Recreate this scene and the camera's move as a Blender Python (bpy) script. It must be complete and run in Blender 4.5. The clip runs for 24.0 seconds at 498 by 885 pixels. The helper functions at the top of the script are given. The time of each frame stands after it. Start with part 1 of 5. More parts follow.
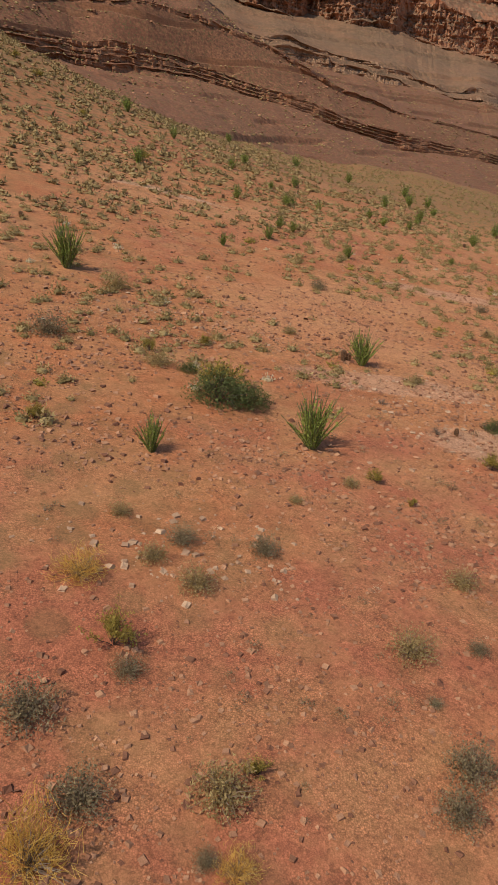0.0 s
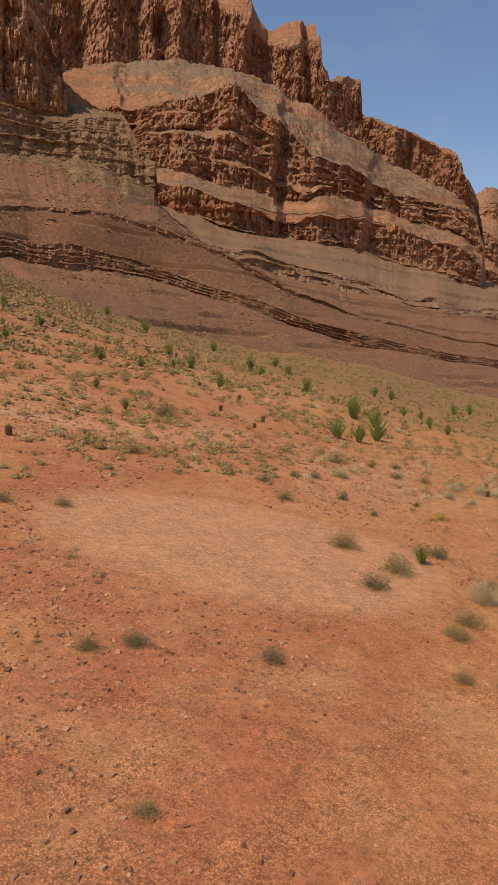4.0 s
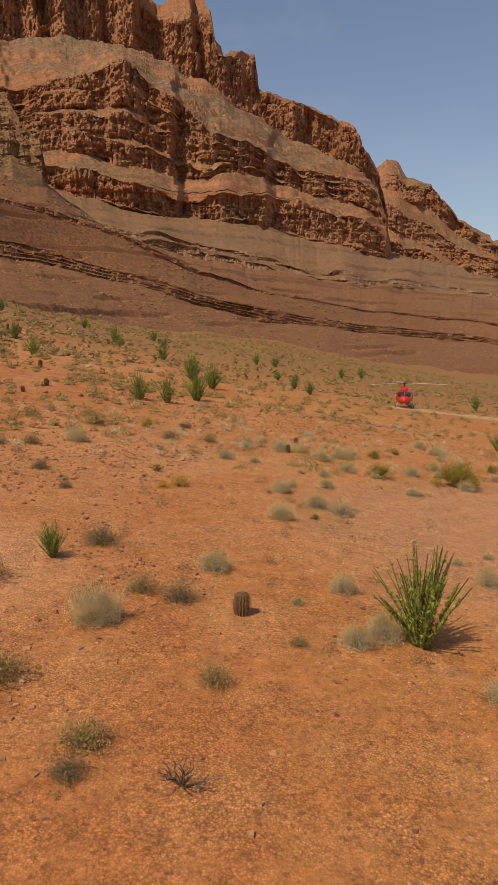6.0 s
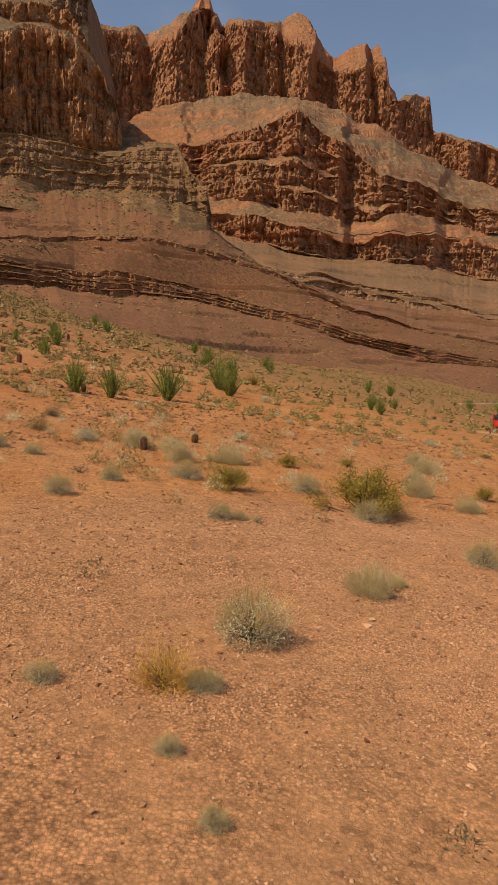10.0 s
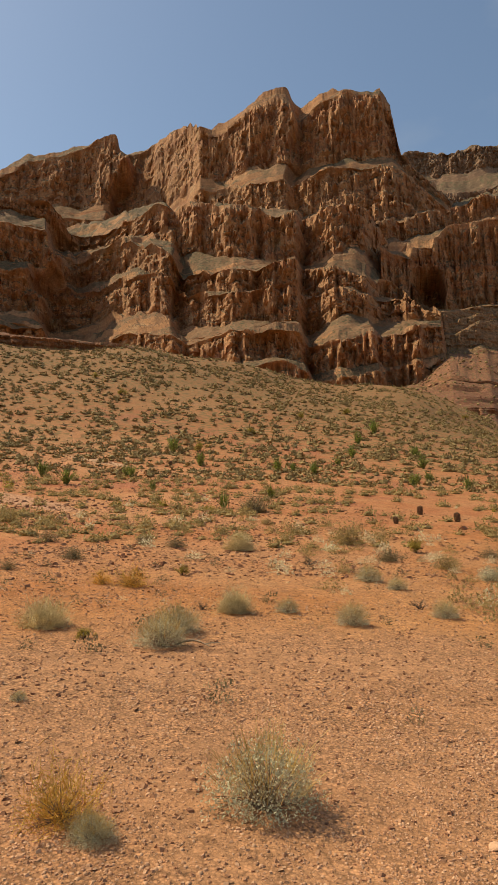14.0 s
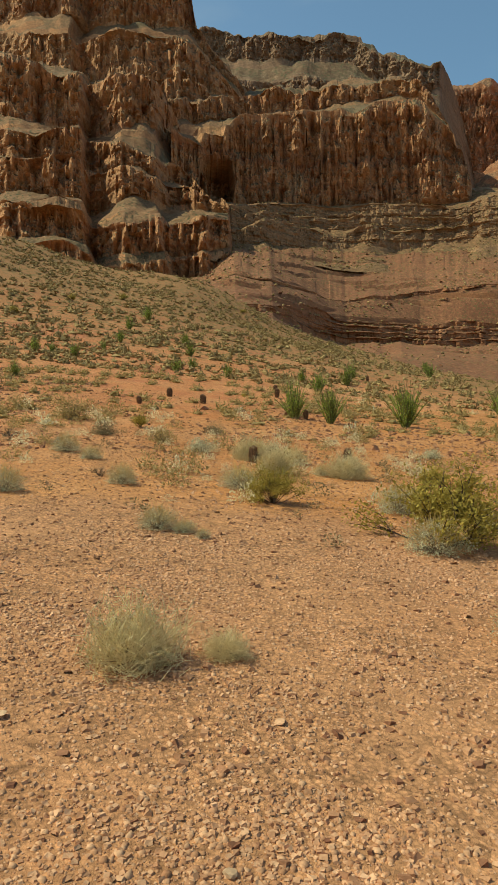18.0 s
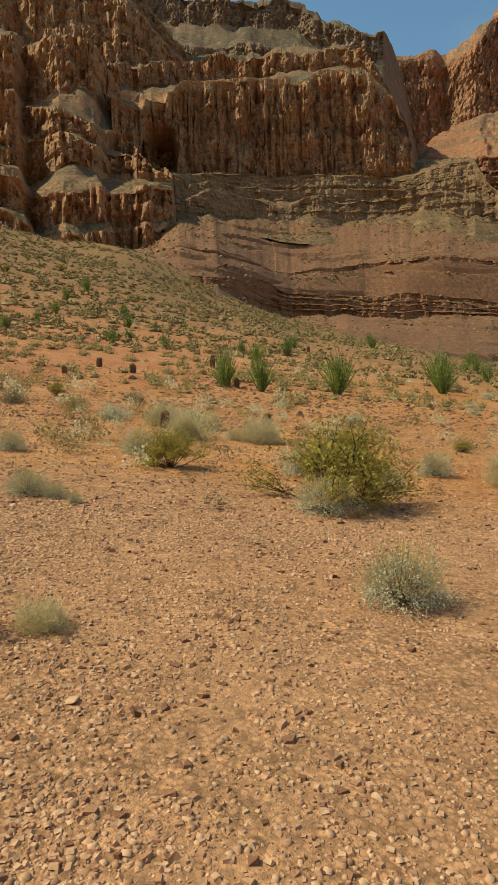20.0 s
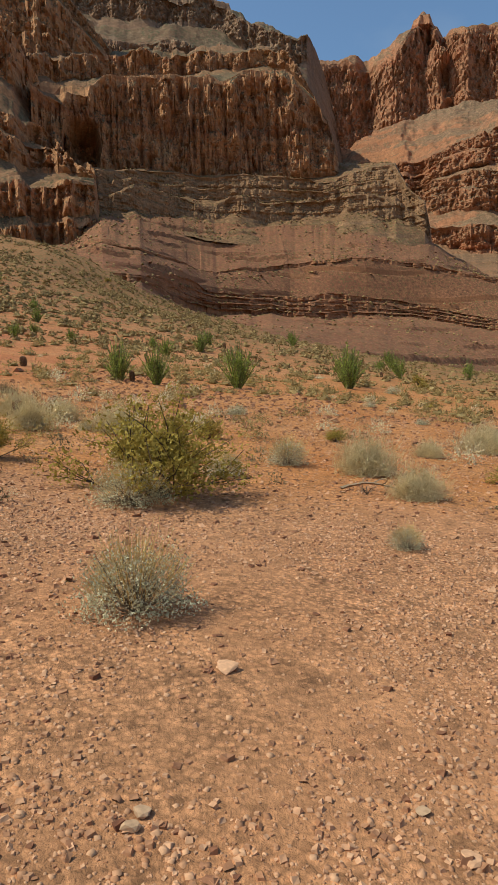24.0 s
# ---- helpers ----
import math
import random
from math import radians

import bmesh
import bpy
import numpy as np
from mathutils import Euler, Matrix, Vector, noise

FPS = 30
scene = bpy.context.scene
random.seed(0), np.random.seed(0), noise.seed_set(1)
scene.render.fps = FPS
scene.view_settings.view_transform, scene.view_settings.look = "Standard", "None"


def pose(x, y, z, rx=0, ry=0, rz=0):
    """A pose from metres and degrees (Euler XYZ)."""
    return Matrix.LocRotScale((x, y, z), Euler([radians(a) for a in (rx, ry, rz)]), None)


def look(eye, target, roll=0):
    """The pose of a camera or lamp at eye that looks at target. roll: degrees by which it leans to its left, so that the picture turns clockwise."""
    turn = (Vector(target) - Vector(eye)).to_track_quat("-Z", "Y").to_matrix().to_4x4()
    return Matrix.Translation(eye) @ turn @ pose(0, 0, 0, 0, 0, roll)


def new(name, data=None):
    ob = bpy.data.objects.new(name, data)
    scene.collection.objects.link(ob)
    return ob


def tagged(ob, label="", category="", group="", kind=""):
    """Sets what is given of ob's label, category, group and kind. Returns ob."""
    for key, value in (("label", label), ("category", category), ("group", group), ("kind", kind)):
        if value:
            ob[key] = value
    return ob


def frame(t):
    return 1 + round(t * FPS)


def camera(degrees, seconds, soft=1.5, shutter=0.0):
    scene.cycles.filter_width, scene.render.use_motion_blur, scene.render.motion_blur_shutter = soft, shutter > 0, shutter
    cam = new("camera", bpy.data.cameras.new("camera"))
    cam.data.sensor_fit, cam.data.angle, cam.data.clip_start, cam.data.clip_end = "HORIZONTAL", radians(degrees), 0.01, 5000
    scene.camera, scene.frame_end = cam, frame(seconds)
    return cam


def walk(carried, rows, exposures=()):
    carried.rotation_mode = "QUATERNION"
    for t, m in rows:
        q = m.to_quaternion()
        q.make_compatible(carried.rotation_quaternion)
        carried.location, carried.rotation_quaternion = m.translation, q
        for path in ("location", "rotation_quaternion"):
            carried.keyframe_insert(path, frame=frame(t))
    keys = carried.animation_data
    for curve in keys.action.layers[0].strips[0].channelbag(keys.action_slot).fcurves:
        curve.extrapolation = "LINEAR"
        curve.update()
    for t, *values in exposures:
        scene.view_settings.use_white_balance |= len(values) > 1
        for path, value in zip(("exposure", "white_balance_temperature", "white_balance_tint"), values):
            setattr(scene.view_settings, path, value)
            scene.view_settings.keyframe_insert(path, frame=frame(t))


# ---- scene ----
EXPOSURES = [(0.0, -0.1, 6250, 10), (3.5, -0.02, 6500, 11), (6.0, -0.13, 7750, 13), (9.5, -0.06, 7900, 12), (11.5, -0.02, 7700, 7), (13.0, 0.17, 7600, 4), (15.0, 0.15, 7500, 4), (17.0, 0.20, 7050, -13), (20.0, 0.15, 6600, -14), (22.0, 0.12, 6500, -13), (24.0, 0.10, 6250, -1)]
cam = camera(39.11, 24.0)
PATH = [
    (0.0, -68.39, -48.99, 17.07, 67.33, -2.75, -3.94),
    (0.5, -62.30, -47.54, 15.84, 69.38, -2.55, -1.50),
    (1.0, -56.84, -45.87, 14.72, 71.31, -2.33, -0.14),
    (1.5, -51.56, -43.95, 13.84, 73.40, -2.61, 0.16),
    (2.0, -46.75, -41.60, 13.00, 78.65, -5.20, -0.36),
    (2.5, -42.30, -39.03, 12.15, 79.82, -4.97, -1.36),
    (3.0, -38.24, -36.56, 11.37, 82.39, -3.64, -3.28),
    (3.5, -34.45, -34.07, 10.57, 82.73, -3.72, -3.95),
    (5.5, -22.71, -24.34, 7.73, 83.45, -0.50, -6.68),
    (6.0, -20.00, -22.04, 7.15, 81.77, -0.03, -10.55),
    (6.5, -17.66, -20.33, 6.65, 82.41, 0.99, -13.71),
    (7.0, -15.58, -18.49, 6.21, 81.74, -0.21, -13.42),
    (7.5, -13.64, -16.66, 5.78, 79.28, -0.41, -13.36),
    (8.0, -12.05, -15.43, 5.36, 87.70, -1.94, -6.06),
    (8.5, -10.38, -13.76, 4.92, 87.54, -0.03, -3.60),
    (9.0, -8.95, -12.33, 4.49, 88.64, -0.16, -2.07),
    (9.5, -7.65, -11.01, 4.02, 85.88, -0.86, 1.34),
    (11.5, -3.99, -7.96, 3.09, 84.60, -0.48, 4.95),
    (12.0, -3.30, -7.59, 3.05, 85.73, 0.82, 9.86),
    (12.5, -2.73, -7.13, 3.02, 96.62, -0.43, 25.15),
    (13.0, -2.23, -6.80, 2.89, 97.75, 0.70, 36.39),
    (13.5, -2.02, -6.20, 2.83, 101.99, 0.72, 42.78),
    (14.0, -1.93, -5.67, 2.69, 98.44, 0.81, 49.01),
    (14.5, -1.76, -5.26, 2.64, 95.71, 0.70, 56.71),
    (15.0, -1.73, -5.16, 2.53, 95.68, -2.57, 53.34),
    (15.5, -1.82, -4.20, 2.37, 91.42, 1.62, 41.24),
    (16.0, -1.77, -3.79, 2.30, 90.98, 1.96, 38.04),
    (16.5, -1.60, -3.60, 2.27, 90.21, 2.06, 33.10),
    (17.0, -1.55, -3.31, 2.18, 87.76, 2.67, 31.82),
    (17.5, -1.48, -3.06, 2.10, 89.47, 0.74, 32.43),
    (19.5, -1.06, -2.10, 1.82, 88.78, 0.45, 28.28),
    (20.0, -0.91, -1.77, 1.76, 87.31, 1.11, 27.39),
    (20.5, -0.74, -1.47, 1.73, 85.90, 2.24, 23.79),
    (21.0, -0.58, -1.17, 1.70, 85.88, -0.23, 21.66),
    (21.5, -0.44, -0.87, 1.67, 86.69, -1.55, 19.84),
    (22.0, -0.31, -0.69, 1.64, 85.35, -0.37, 12.82),
    (22.5, -0.22, -0.44, 1.58, 82.16, 1.64, 16.14),
    (23.0, -0.15, -0.23, 1.52, 83.53, 1.73, 18.26),
    (23.5, -0.09, -0.08, 1.49, 83.71, 1.54, 20.07),
    (24.0, -0.00, -0.00, 1.45, 87.16, 1.33, 21.60),
]
walk(cam, [(r[0], pose(*r[1:])) for r in PATH], EXPOSURES)
# ---- sky and sun ----
SUN_AZ, SUN_EL = 125.0, 53.0
world = bpy.data.worlds.new("sky")
scene.world = world
world.use_nodes = True
wn = world.node_tree.nodes
sky = wn.new("ShaderNodeTexSky")
sky.sky_type = "NISHITA"
sky.sun_disc = False
sky.sun_elevation = radians(SUN_EL)
sky.sun_rotation = radians(-SUN_AZ)
sky.altitude, sky.air_density, sky.dust_density, sky.ozone_density = 400, 1.0, 1.7, 3.2
wn["Background"].inputs["Strength"].default_value = 0.135
# a thin veil of high cloud
veil_at, veil_map, veil_noise = wn.new("ShaderNodeTexCoord"), wn.new("ShaderNodeMapping"), wn.new("ShaderNodeTexNoise")
veil_ramp, veil = wn.new("ShaderNodeValToRGB"), wn.new("ShaderNodeMix")
veil_map.inputs["Scale"].default_value = (1.6, 1.6, 3.2)
veil_noise.inputs["Scale"].default_value, veil_noise.inputs["Detail"].default_value, veil_noise.inputs["Roughness"].default_value = 1.3, 6.0, 0.55
veil_ramp.color_ramp.elements[0].position, veil_ramp.color_ramp.elements[1].position = 0.48, 0.78
veil_ramp.color_ramp.elements[0].color, veil_ramp.color_ramp.elements[1].color = (0, 0, 0, 1), (0.4, 0.4, 0.4, 1)
veil.data_type = "RGBA"
veil.inputs["B"].default_value = (3.4, 3.6, 4.0, 1)
for a, b in ((veil_at.outputs["Generated"], veil_map.inputs["Vector"]), (veil_map.outputs["Vector"], veil_noise.inputs["Vector"]), (veil_noise.outputs["Fac"], veil_ramp.inputs["Fac"]), (veil_ramp.outputs["Color"], veil.inputs["Factor"]), (sky.outputs["Color"], veil.inputs["A"]), (veil.outputs["Result"], wn["Background"].inputs["Color"])):
    world.node_tree.links.new(a, b)
sun = new("sun", bpy.data.lights.new("sun", "SUN"))
sun.data.energy, sun.data.angle, sun.data.color = 3.85, radians(0.53), (1.0, 0.90, 0.74)
sun_dir = Vector((-math.sin(radians(SUN_AZ)) * math.cos(radians(SUN_EL)), math.cos(radians(SUN_AZ)) * math.cos(radians(SUN_EL)), math.sin(radians(SUN_EL))))
sun.matrix_world = look(sun_dir * 50, (0, 0, 0))


# ---- materials ----
class Nodes:
    """A material under construction: short calls for the nodes that are used here."""

    def __init__(self, name, rough=0.9):
        self.mat = bpy.data.materials.new(name)
        self.mat.use_nodes = True
        self.t = self.mat.node_tree
        self.b = self.t.nodes["Principled BSDF"]
        self.b.inputs["Roughness"].default_value = rough
        self.b.inputs["Specular IOR Level"].default_value = 0.25
        self.geo = self.t.nodes.new("ShaderNodeNewGeometry")

    def link(self, a, b):
        self.t.links.new(a, b)

    def put(self, socket, value):
        if isinstance(value, bpy.types.NodeSocket):
            self.link(value, socket)
        elif isinstance(value, tuple) and len(value) == 3 and socket.type == "RGBA":
            socket.default_value = (*value, 1)
        else:
            socket.default_value = value

    def at(self, sx, sy, sz, loc=(0, 0, 0)):
        n = self.t.nodes.new("ShaderNodeMapping")
        n.inputs["Scale"].default_value = (sx, sy, sz)
        n.inputs["Location"].default_value = loc
        self.link(self.geo.outputs["Position"], n.inputs["Vector"])
        return n.outputs["Vector"]

    def noise(self, vec, scale=1.0, detail=4.0, rough=0.55, distort=0.0):
        n = self.t.nodes.new("ShaderNodeTexNoise")
        self.link(vec, n.inputs["Vector"])
        n.inputs["Scale"].default_value, n.inputs["Detail"].default_value = scale, detail
        n.inputs["Roughness"].default_value, n.inputs["Distortion"].default_value = rough, distort
        return n.outputs["Fac"]

    def cells(self, vec, scale=1.0, feature="F1"):
        n = self.t.nodes.new("ShaderNodeTexVoronoi")
        n.feature = feature
        self.link(vec, n.inputs["Vector"])
        n.inputs["Scale"].default_value = scale
        return n.outputs

    def ramp(self, fac, stops):
        n = self.t.nodes.new("ShaderNodeValToRGB")
        e = n.color_ramp.elements
        while len(e) < len(stops):
            e.new(0.5)
        for k, (p, c) in enumerate(stops):
            e[k].position = p
            e[k].color = (*c, 1) if isinstance(c, tuple) else (c, c, c, 1)
        self.link(fac, n.inputs["Fac"])
        return n.outputs["Color"]

    def mix(self, fac, a, b, how="MIX"):
        n = self.t.nodes.new("ShaderNodeMix")
        n.data_type, n.blend_type = "RGBA", how
        self.put(n.inputs["Factor"], fac)
        self.put(n.inputs["A"], a)
        self.put(n.inputs["B"], b)
        return n.outputs["Result"]

    def calc(self, how, a, b=0.0, c=0.0):
        n = self.t.nodes.new("ShaderNodeMath")
        n.operation = how
        for k, v in enumerate((a, b, c)):
            self.put(n.inputs[k], v)
        return n.outputs["Value"]

    def split(self, vec):
        n = self.t.nodes.new("ShaderNodeSeparateXYZ")
        self.link(vec, n.inputs["Vector"])
        return n.outputs

    def bump(self, height, strength=0.5, distance=0.05, under=None):
        n = self.t.nodes.new("ShaderNodeBump")
        n.inputs["Strength"].default_value, n.inputs["Distance"].default_value = strength, distance
        self.link(height, n.inputs["Height"])
        if under:
            self.link(under, n.inputs["Normal"])
        return n.outputs["Normal"]

    def done(self, color, normal=None):
        self.put(self.b.inputs["Base Color"], color)
        if normal:
            self.link(normal, self.b.inputs["Normal"])
        return self.mat


def rock_material(name, tones, slope_tone, scrub_tone, unit=1.0):
    """Bedded desert rock: bands by height, streaks down the faces, rubble and scrub on the ledges. unit: size of the detail."""
    m = Nodes(name, 0.92)
    warp = m.noise(m.at(0.012 / unit, 0.012 / unit, 0.02 / unit), 1, 3)
    z = m.split(m.geo.outputs["Position"])["Z"]
    zz = m.calc("ADD", z, m.calc("MULTIPLY", warp, 26.0 * unit))
    comb = m.t.nodes.new("ShaderNodeCombineXYZ")
    m.link(zz, comb.inputs["Z"])
    bands = m.noise(comb.outputs["Vector"], 0.055 / unit, 5, 0.7)
    fine = m.noise(comb.outputs["Vector"], 0.5 / unit, 4, 0.7)
    color = m.ramp(bands, [(0.28, tones[0]), (0.42, tones[1]), (0.52, tones[2]), (0.62, tones[3]), (0.75, tones[1])])
    streak = m.noise(m.at(0.09 / unit, 0.09 / unit, 0.007 / unit), 1, 5, 0.6)
    color = m.mix(m.ramp(streak, [(0.46, 0.0), (0.66, 0.42)]), color, tones[4])
    pale = m.noise(m.at(0.03 / unit, 0.03 / unit, 0.05 / unit, (7, 3, 1)), 1, 4, 0.6)
    color = m.mix(m.ramp(pale, [(0.60, 0.0), (0.70, 0.5)]), color, tones[5])
    grain = m.noise(m.at(0.45 / unit, 0.45 / unit, 0.45 / unit), 1, 6, 0.7)
    color = m.mix(1.0, color, m.ramp(grain, [(0.3, 0.62), (0.7, 1.28)]), "MULTIPLY")
    color = m.mix(0.55, color, m.ramp(fine, [(0.35, 0.6), (0.65, 1.25)]), "MULTIPLY")
    up = m.split(m.geo.outputs["Normal"])["Z"]
    rubble = m.noise(m.at(0.25 / unit, 0.25 / unit, 0.25 / unit), 1, 5, 0.75)
    slope = m.mix(m.ramp(rubble, [(0.38, 0.0), (0.62, 1.0)]), tuple(1.15 * c for c in slope_tone), tuple(0.5 * c for c in slope_tone))
    spots = m.cells(m.at(0.33 / unit, 0.33 / unit, 0.33 / unit), 1)["Distance"]
    where = m.noise(m.at(0.02 / unit, 0.02 / unit, 0.02 / unit), 1, 3)
    dots = m.calc("MULTIPLY", m.ramp(spots, [(0.24, 1.0), (0.40, 0.0)]), m.ramp(where, [(0.30, 0.25), (0.52, 1.0)]))
    slope = m.mix(0.12, slope, color)
    slope = m.mix(1.0, slope, m.ramp(grain, [(0.32, 0.6), (0.68, 1.3)]), "MULTIPLY")
    debris = m.cells(m.at(0.9 / unit, 0.9 / unit, 0.9 / unit), 1)
    slope = m.mix(0.7, slope, m.ramp(m.split(debris["Color"])["X"], [(0.0, 0.5), (0.3, 0.95), (0.8, 1.05), (1.0, 1.5)]), "MULTIPLY")
    wide = m.noise(m.at(0.009 / unit, 0.009 / unit, 0.03 / unit, (2, 5, 3)), 1, 4, 0.6)
    slope = m.mix(m.ramp(wide, [(0.42, 0.0), (0.60, 0.4)]), slope, tuple(0.82 * c for c in tones[3]))
    slope = m.mix(dots, slope, scrub_tone)
    edge = m.calc("ADD", up, m.calc("MULTIPLY", m.calc("SUBTRACT", rubble, 0.5), 0.5))
    color = m.mix(m.ramp(edge, [(0.30, 0.0), (0.48, 1.0)]), color, slope)
    n1 = m.bump(m.calc("ADD", grain, m.calc("MULTIPLY", fine, 0.8)), 0.5, 0.7 * unit)
    n2 = m.bump(m.noise(m.at(1.6 / unit, 1.6 / unit, 1.2 / unit), 1, 4, 0.7), 0.5, 0.3 * unit, n1)
    return m.done(color, n2)


RED = [(0.25, 0.108, 0.056), (0.39, 0.175, 0.082), (0.49, 0.25, 0.115), (0.41, 0.175, 0.080), (0.20, 0.115, 0.074), (0.55, 0.35, 0.18)]
BROWN = [(0.17, 0.095, 0.05), (0.29, 0.165, 0.085), (0.36, 0.21, 0.11), (0.27, 0.13, 0.065), (0.14, 0.09, 0.055), (0.44, 0.27, 0.14)]
DARK_RED = [(0.16, 0.062, 0.034), (0.30, 0.125, 0.056), (0.36, 0.165, 0.075), (0.22, 0.085, 0.044), (0.15, 0.08, 0.046), (0.42, 0.23, 0.115)]
PINK = [(0.25, 0.105, 0.054), (0.37, 0.16, 0.08), (0.44, 0.205, 0.105), (0.40, 0.138, 0.062), (0.22, 0.12, 0.066), (0.46, 0.29, 0.15)]
PALE = [(0.26, 0.13, 0.07), (0.40, 0.22, 0.12), (0.48, 0.29, 0.17), (0.36, 0.17, 0.085), (0.22, 0.13, 0.08), (0.52, 0.35, 0.20)]
GREYED = [(0.19, 0.10, 0.06), (0.27, 0.15, 0.085), (0.32, 0.19, 0.115), (0.27, 0.135, 0.07), (0.16, 0.105, 0.07), (0.34, 0.23, 0.145)]
rock_red = rock_material("red_cliff_rock", RED, (0.125, 0.095, 0.050), (0.07, 0.063, 0.027))
rock_brown = rock_material("brown_bench_rock", BROWN, (0.22, 0.12, 0.055), (0.12, 0.095, 0.038))
rock_ledge = rock_material("dark_red_ledge_rock", DARK_RED, (0.26, 0.112, 0.055), (0.13, 0.098, 0.036), 0.6)
rock_pink = rock_material("pink_tan_wall_rock", PINK, (0.225, 0.142, 0.080), (0.14, 0.105, 0.055), 1.6)
rock_pale = rock_material("pale_bedded_rock", PALE, (0.22, 0.122, 0.064), (0.14, 0.10, 0.05), 0.8)
rock_far = rock_material("far_wall_rock", GREYED, (0.145, 0.105, 0.062), (0.10, 0.085, 0.042), 2.2)


# ---- shared shapes ----
def lattice(ix, iy, iz, seed):
    h = ix.astype(np.int64) * 374761393 + iy.astype(np.int64) * 668265263 + iz.astype(np.int64) * 2147483647 + seed * 974634777
    h = (h ^ (h >> 13)) * 1274126177
    h = (h ^ (h >> 16)) & 0xFFFFFF
    return h / float(0xFFFFFF)


def smooth_noise(x, y, z=0.0, seed=0):
    """Noise between -1 and 1 on arrays."""
    x, y, z = np.broadcast_arrays(np.asarray(x, float), np.asarray(y, float), np.asarray(z, float))
    x0, y0, z0 = np.floor(x), np.floor(y), np.floor(z)
    u, v, w = x - x0, y - y0, z - z0
    u, v, w = u * u * (3 - 2 * u), v * v * (3 - 2 * v), w * w * (3 - 2 * w)
    total = 0.0
    for dx in (0, 1):
        for dy in (0, 1):
            for dz in (0, 1):
                total = total + lattice(x0 + dx, y0 + dy, z0 + dz, seed) * (u if dx else 1 - u) * (v if dy else 1 - v) * (w if dz else 1 - w)
    return 2 * total - 1


def layered(x, y, z=0.0, octaves=4, seed=0, gain=0.5):
    total, amp = 0.0, 1.0
    for k in range(octaves):
        f = 2.03**k
        total = total + amp * smooth_noise(np.asarray(x) * f, np.asarray(y) * f, np.asarray(z) * f, seed + 17 * k)
        amp *= gain
    return total


def sheet(name, points, material, smooth=False):
    """A mesh from a grid of points, rows x columns x 3."""
    rows, cols = points.shape[:2]
    idx = np.arange(rows * cols).reshape(rows, cols)
    quads = np.stack([idx[:-1, :-1], idx[:-1, 1:], idx[1:, 1:], idx[1:, :-1]], -1).reshape(-1, 4)
    me = bpy.data.meshes.new(name)
    me.vertices.add(rows * cols)
    me.vertices.foreach_set("co", points.reshape(-1))
    me.loops.add(quads.size)
    me.loops.foreach_set("vertex_index", quads.reshape(-1).astype(np.int32))
    me.polygons.add(len(quads))
    me.polygons.foreach_set("loop_start", np.arange(0, quads.size, 4, dtype=np.int32))
    me.update(calc_edges=True)
    me.polygons.foreach_set("use_smooth", np.full(len(quads), smooth))
    me.materials.append(material)
    return new(name, me)


# ---- the ground ----
EYE = 1.45
GROUND = [-0.279, -4.839, 1.196, 1.114, -1.69, 0.25, -0.014, 0.327, -0.703, -0.182]
CENTRE, REACH = (-20.0, 5.0), 85.0
# where the sloping desert floor meets the rock: bearing to the left of +y, elevation, distance
FOOT_TURN = [100, 75, 60, 50, 42, 36, 32.5, 29, 25, 21, 12, 3, -10, -20, -33, -60, -100]
FOOT_RISE = [9, 16.5, 16.8, 15.0, 13.3, 12.4, 10.6, 8.8, 7.3, 6.1, 4.2, 2.2, 0.9, -1.2, -3.2, -2.0, -1.0]
FOOT_FAR = [300, 225, 230, 240, 260, 270, 268, 265, 265, 265, 300, 380, 420, 450, 480, 500, 500]


def bowl(x, y):
    x, y = x / 50, y / 50
    terms = [1 + 0 * x, x, y, x * x, x * y, y * y, x**3, x * x * y, x * y * y, y**3]
    return np.clip(sum(c * t for c, t in zip(GROUND, terms)), -9, 30)


def foot_slopes():
    out = []
    for a, rise, far in zip(FOOT_TURN, FOOT_RISE, FOOT_FAR):
        px, py = -far * math.sin(radians(a)), far * math.cos(radians(a))
        pz = far * math.tan(radians(rise)) + EYE
        d = math.hypot(px - CENTRE[0], py - CENTRE[1])
        bx, by = CENTRE[0] + (px - CENTRE[0]) * REACH / d, CENTRE[1] + (py - CENTRE[1]) * REACH / d
        out.append((math.atan2(-(px - CENTRE[0]), py - CENTRE[1]), pz - float(bowl(np.array(bx), np.array(by))), d))
    return sorted(out)


FEET = foot_slopes()


def ground(x, y, rough=True):
    x, y = np.asarray(x, float), np.asarray(y, float)
    dx, dy = x - CENTRE[0], y - CENTRE[1]
    d = np.hypot(dx, dy)
    k = np.minimum(1, REACH / np.maximum(d, 1e-6))
    z = bowl(CENTRE[0] + dx * k, CENTRE[1] + dy * k)
    turn = np.arctan2(-dx, dy)
    rise = np.interp(turn, [f[0] for f in FEET], [f[1] for f in FEET], period=2 * math.pi)
    far = np.interp(turn, [f[0] for f in FEET], [f[2] for f in FEET], period=2 * math.pi)
    u = np.clip((d - REACH) / (far - REACH), 0, 1)
    z = z + rise * u
    if rough:
        z = z + 0.10 * layered(x / 4.6, y / 4.6, 0, 2, 5) * np.clip(d / 30, 0.3, 1.5) + u * 2.2 * layered(x / 26, y / 26, 0, 4, 9)
    return z


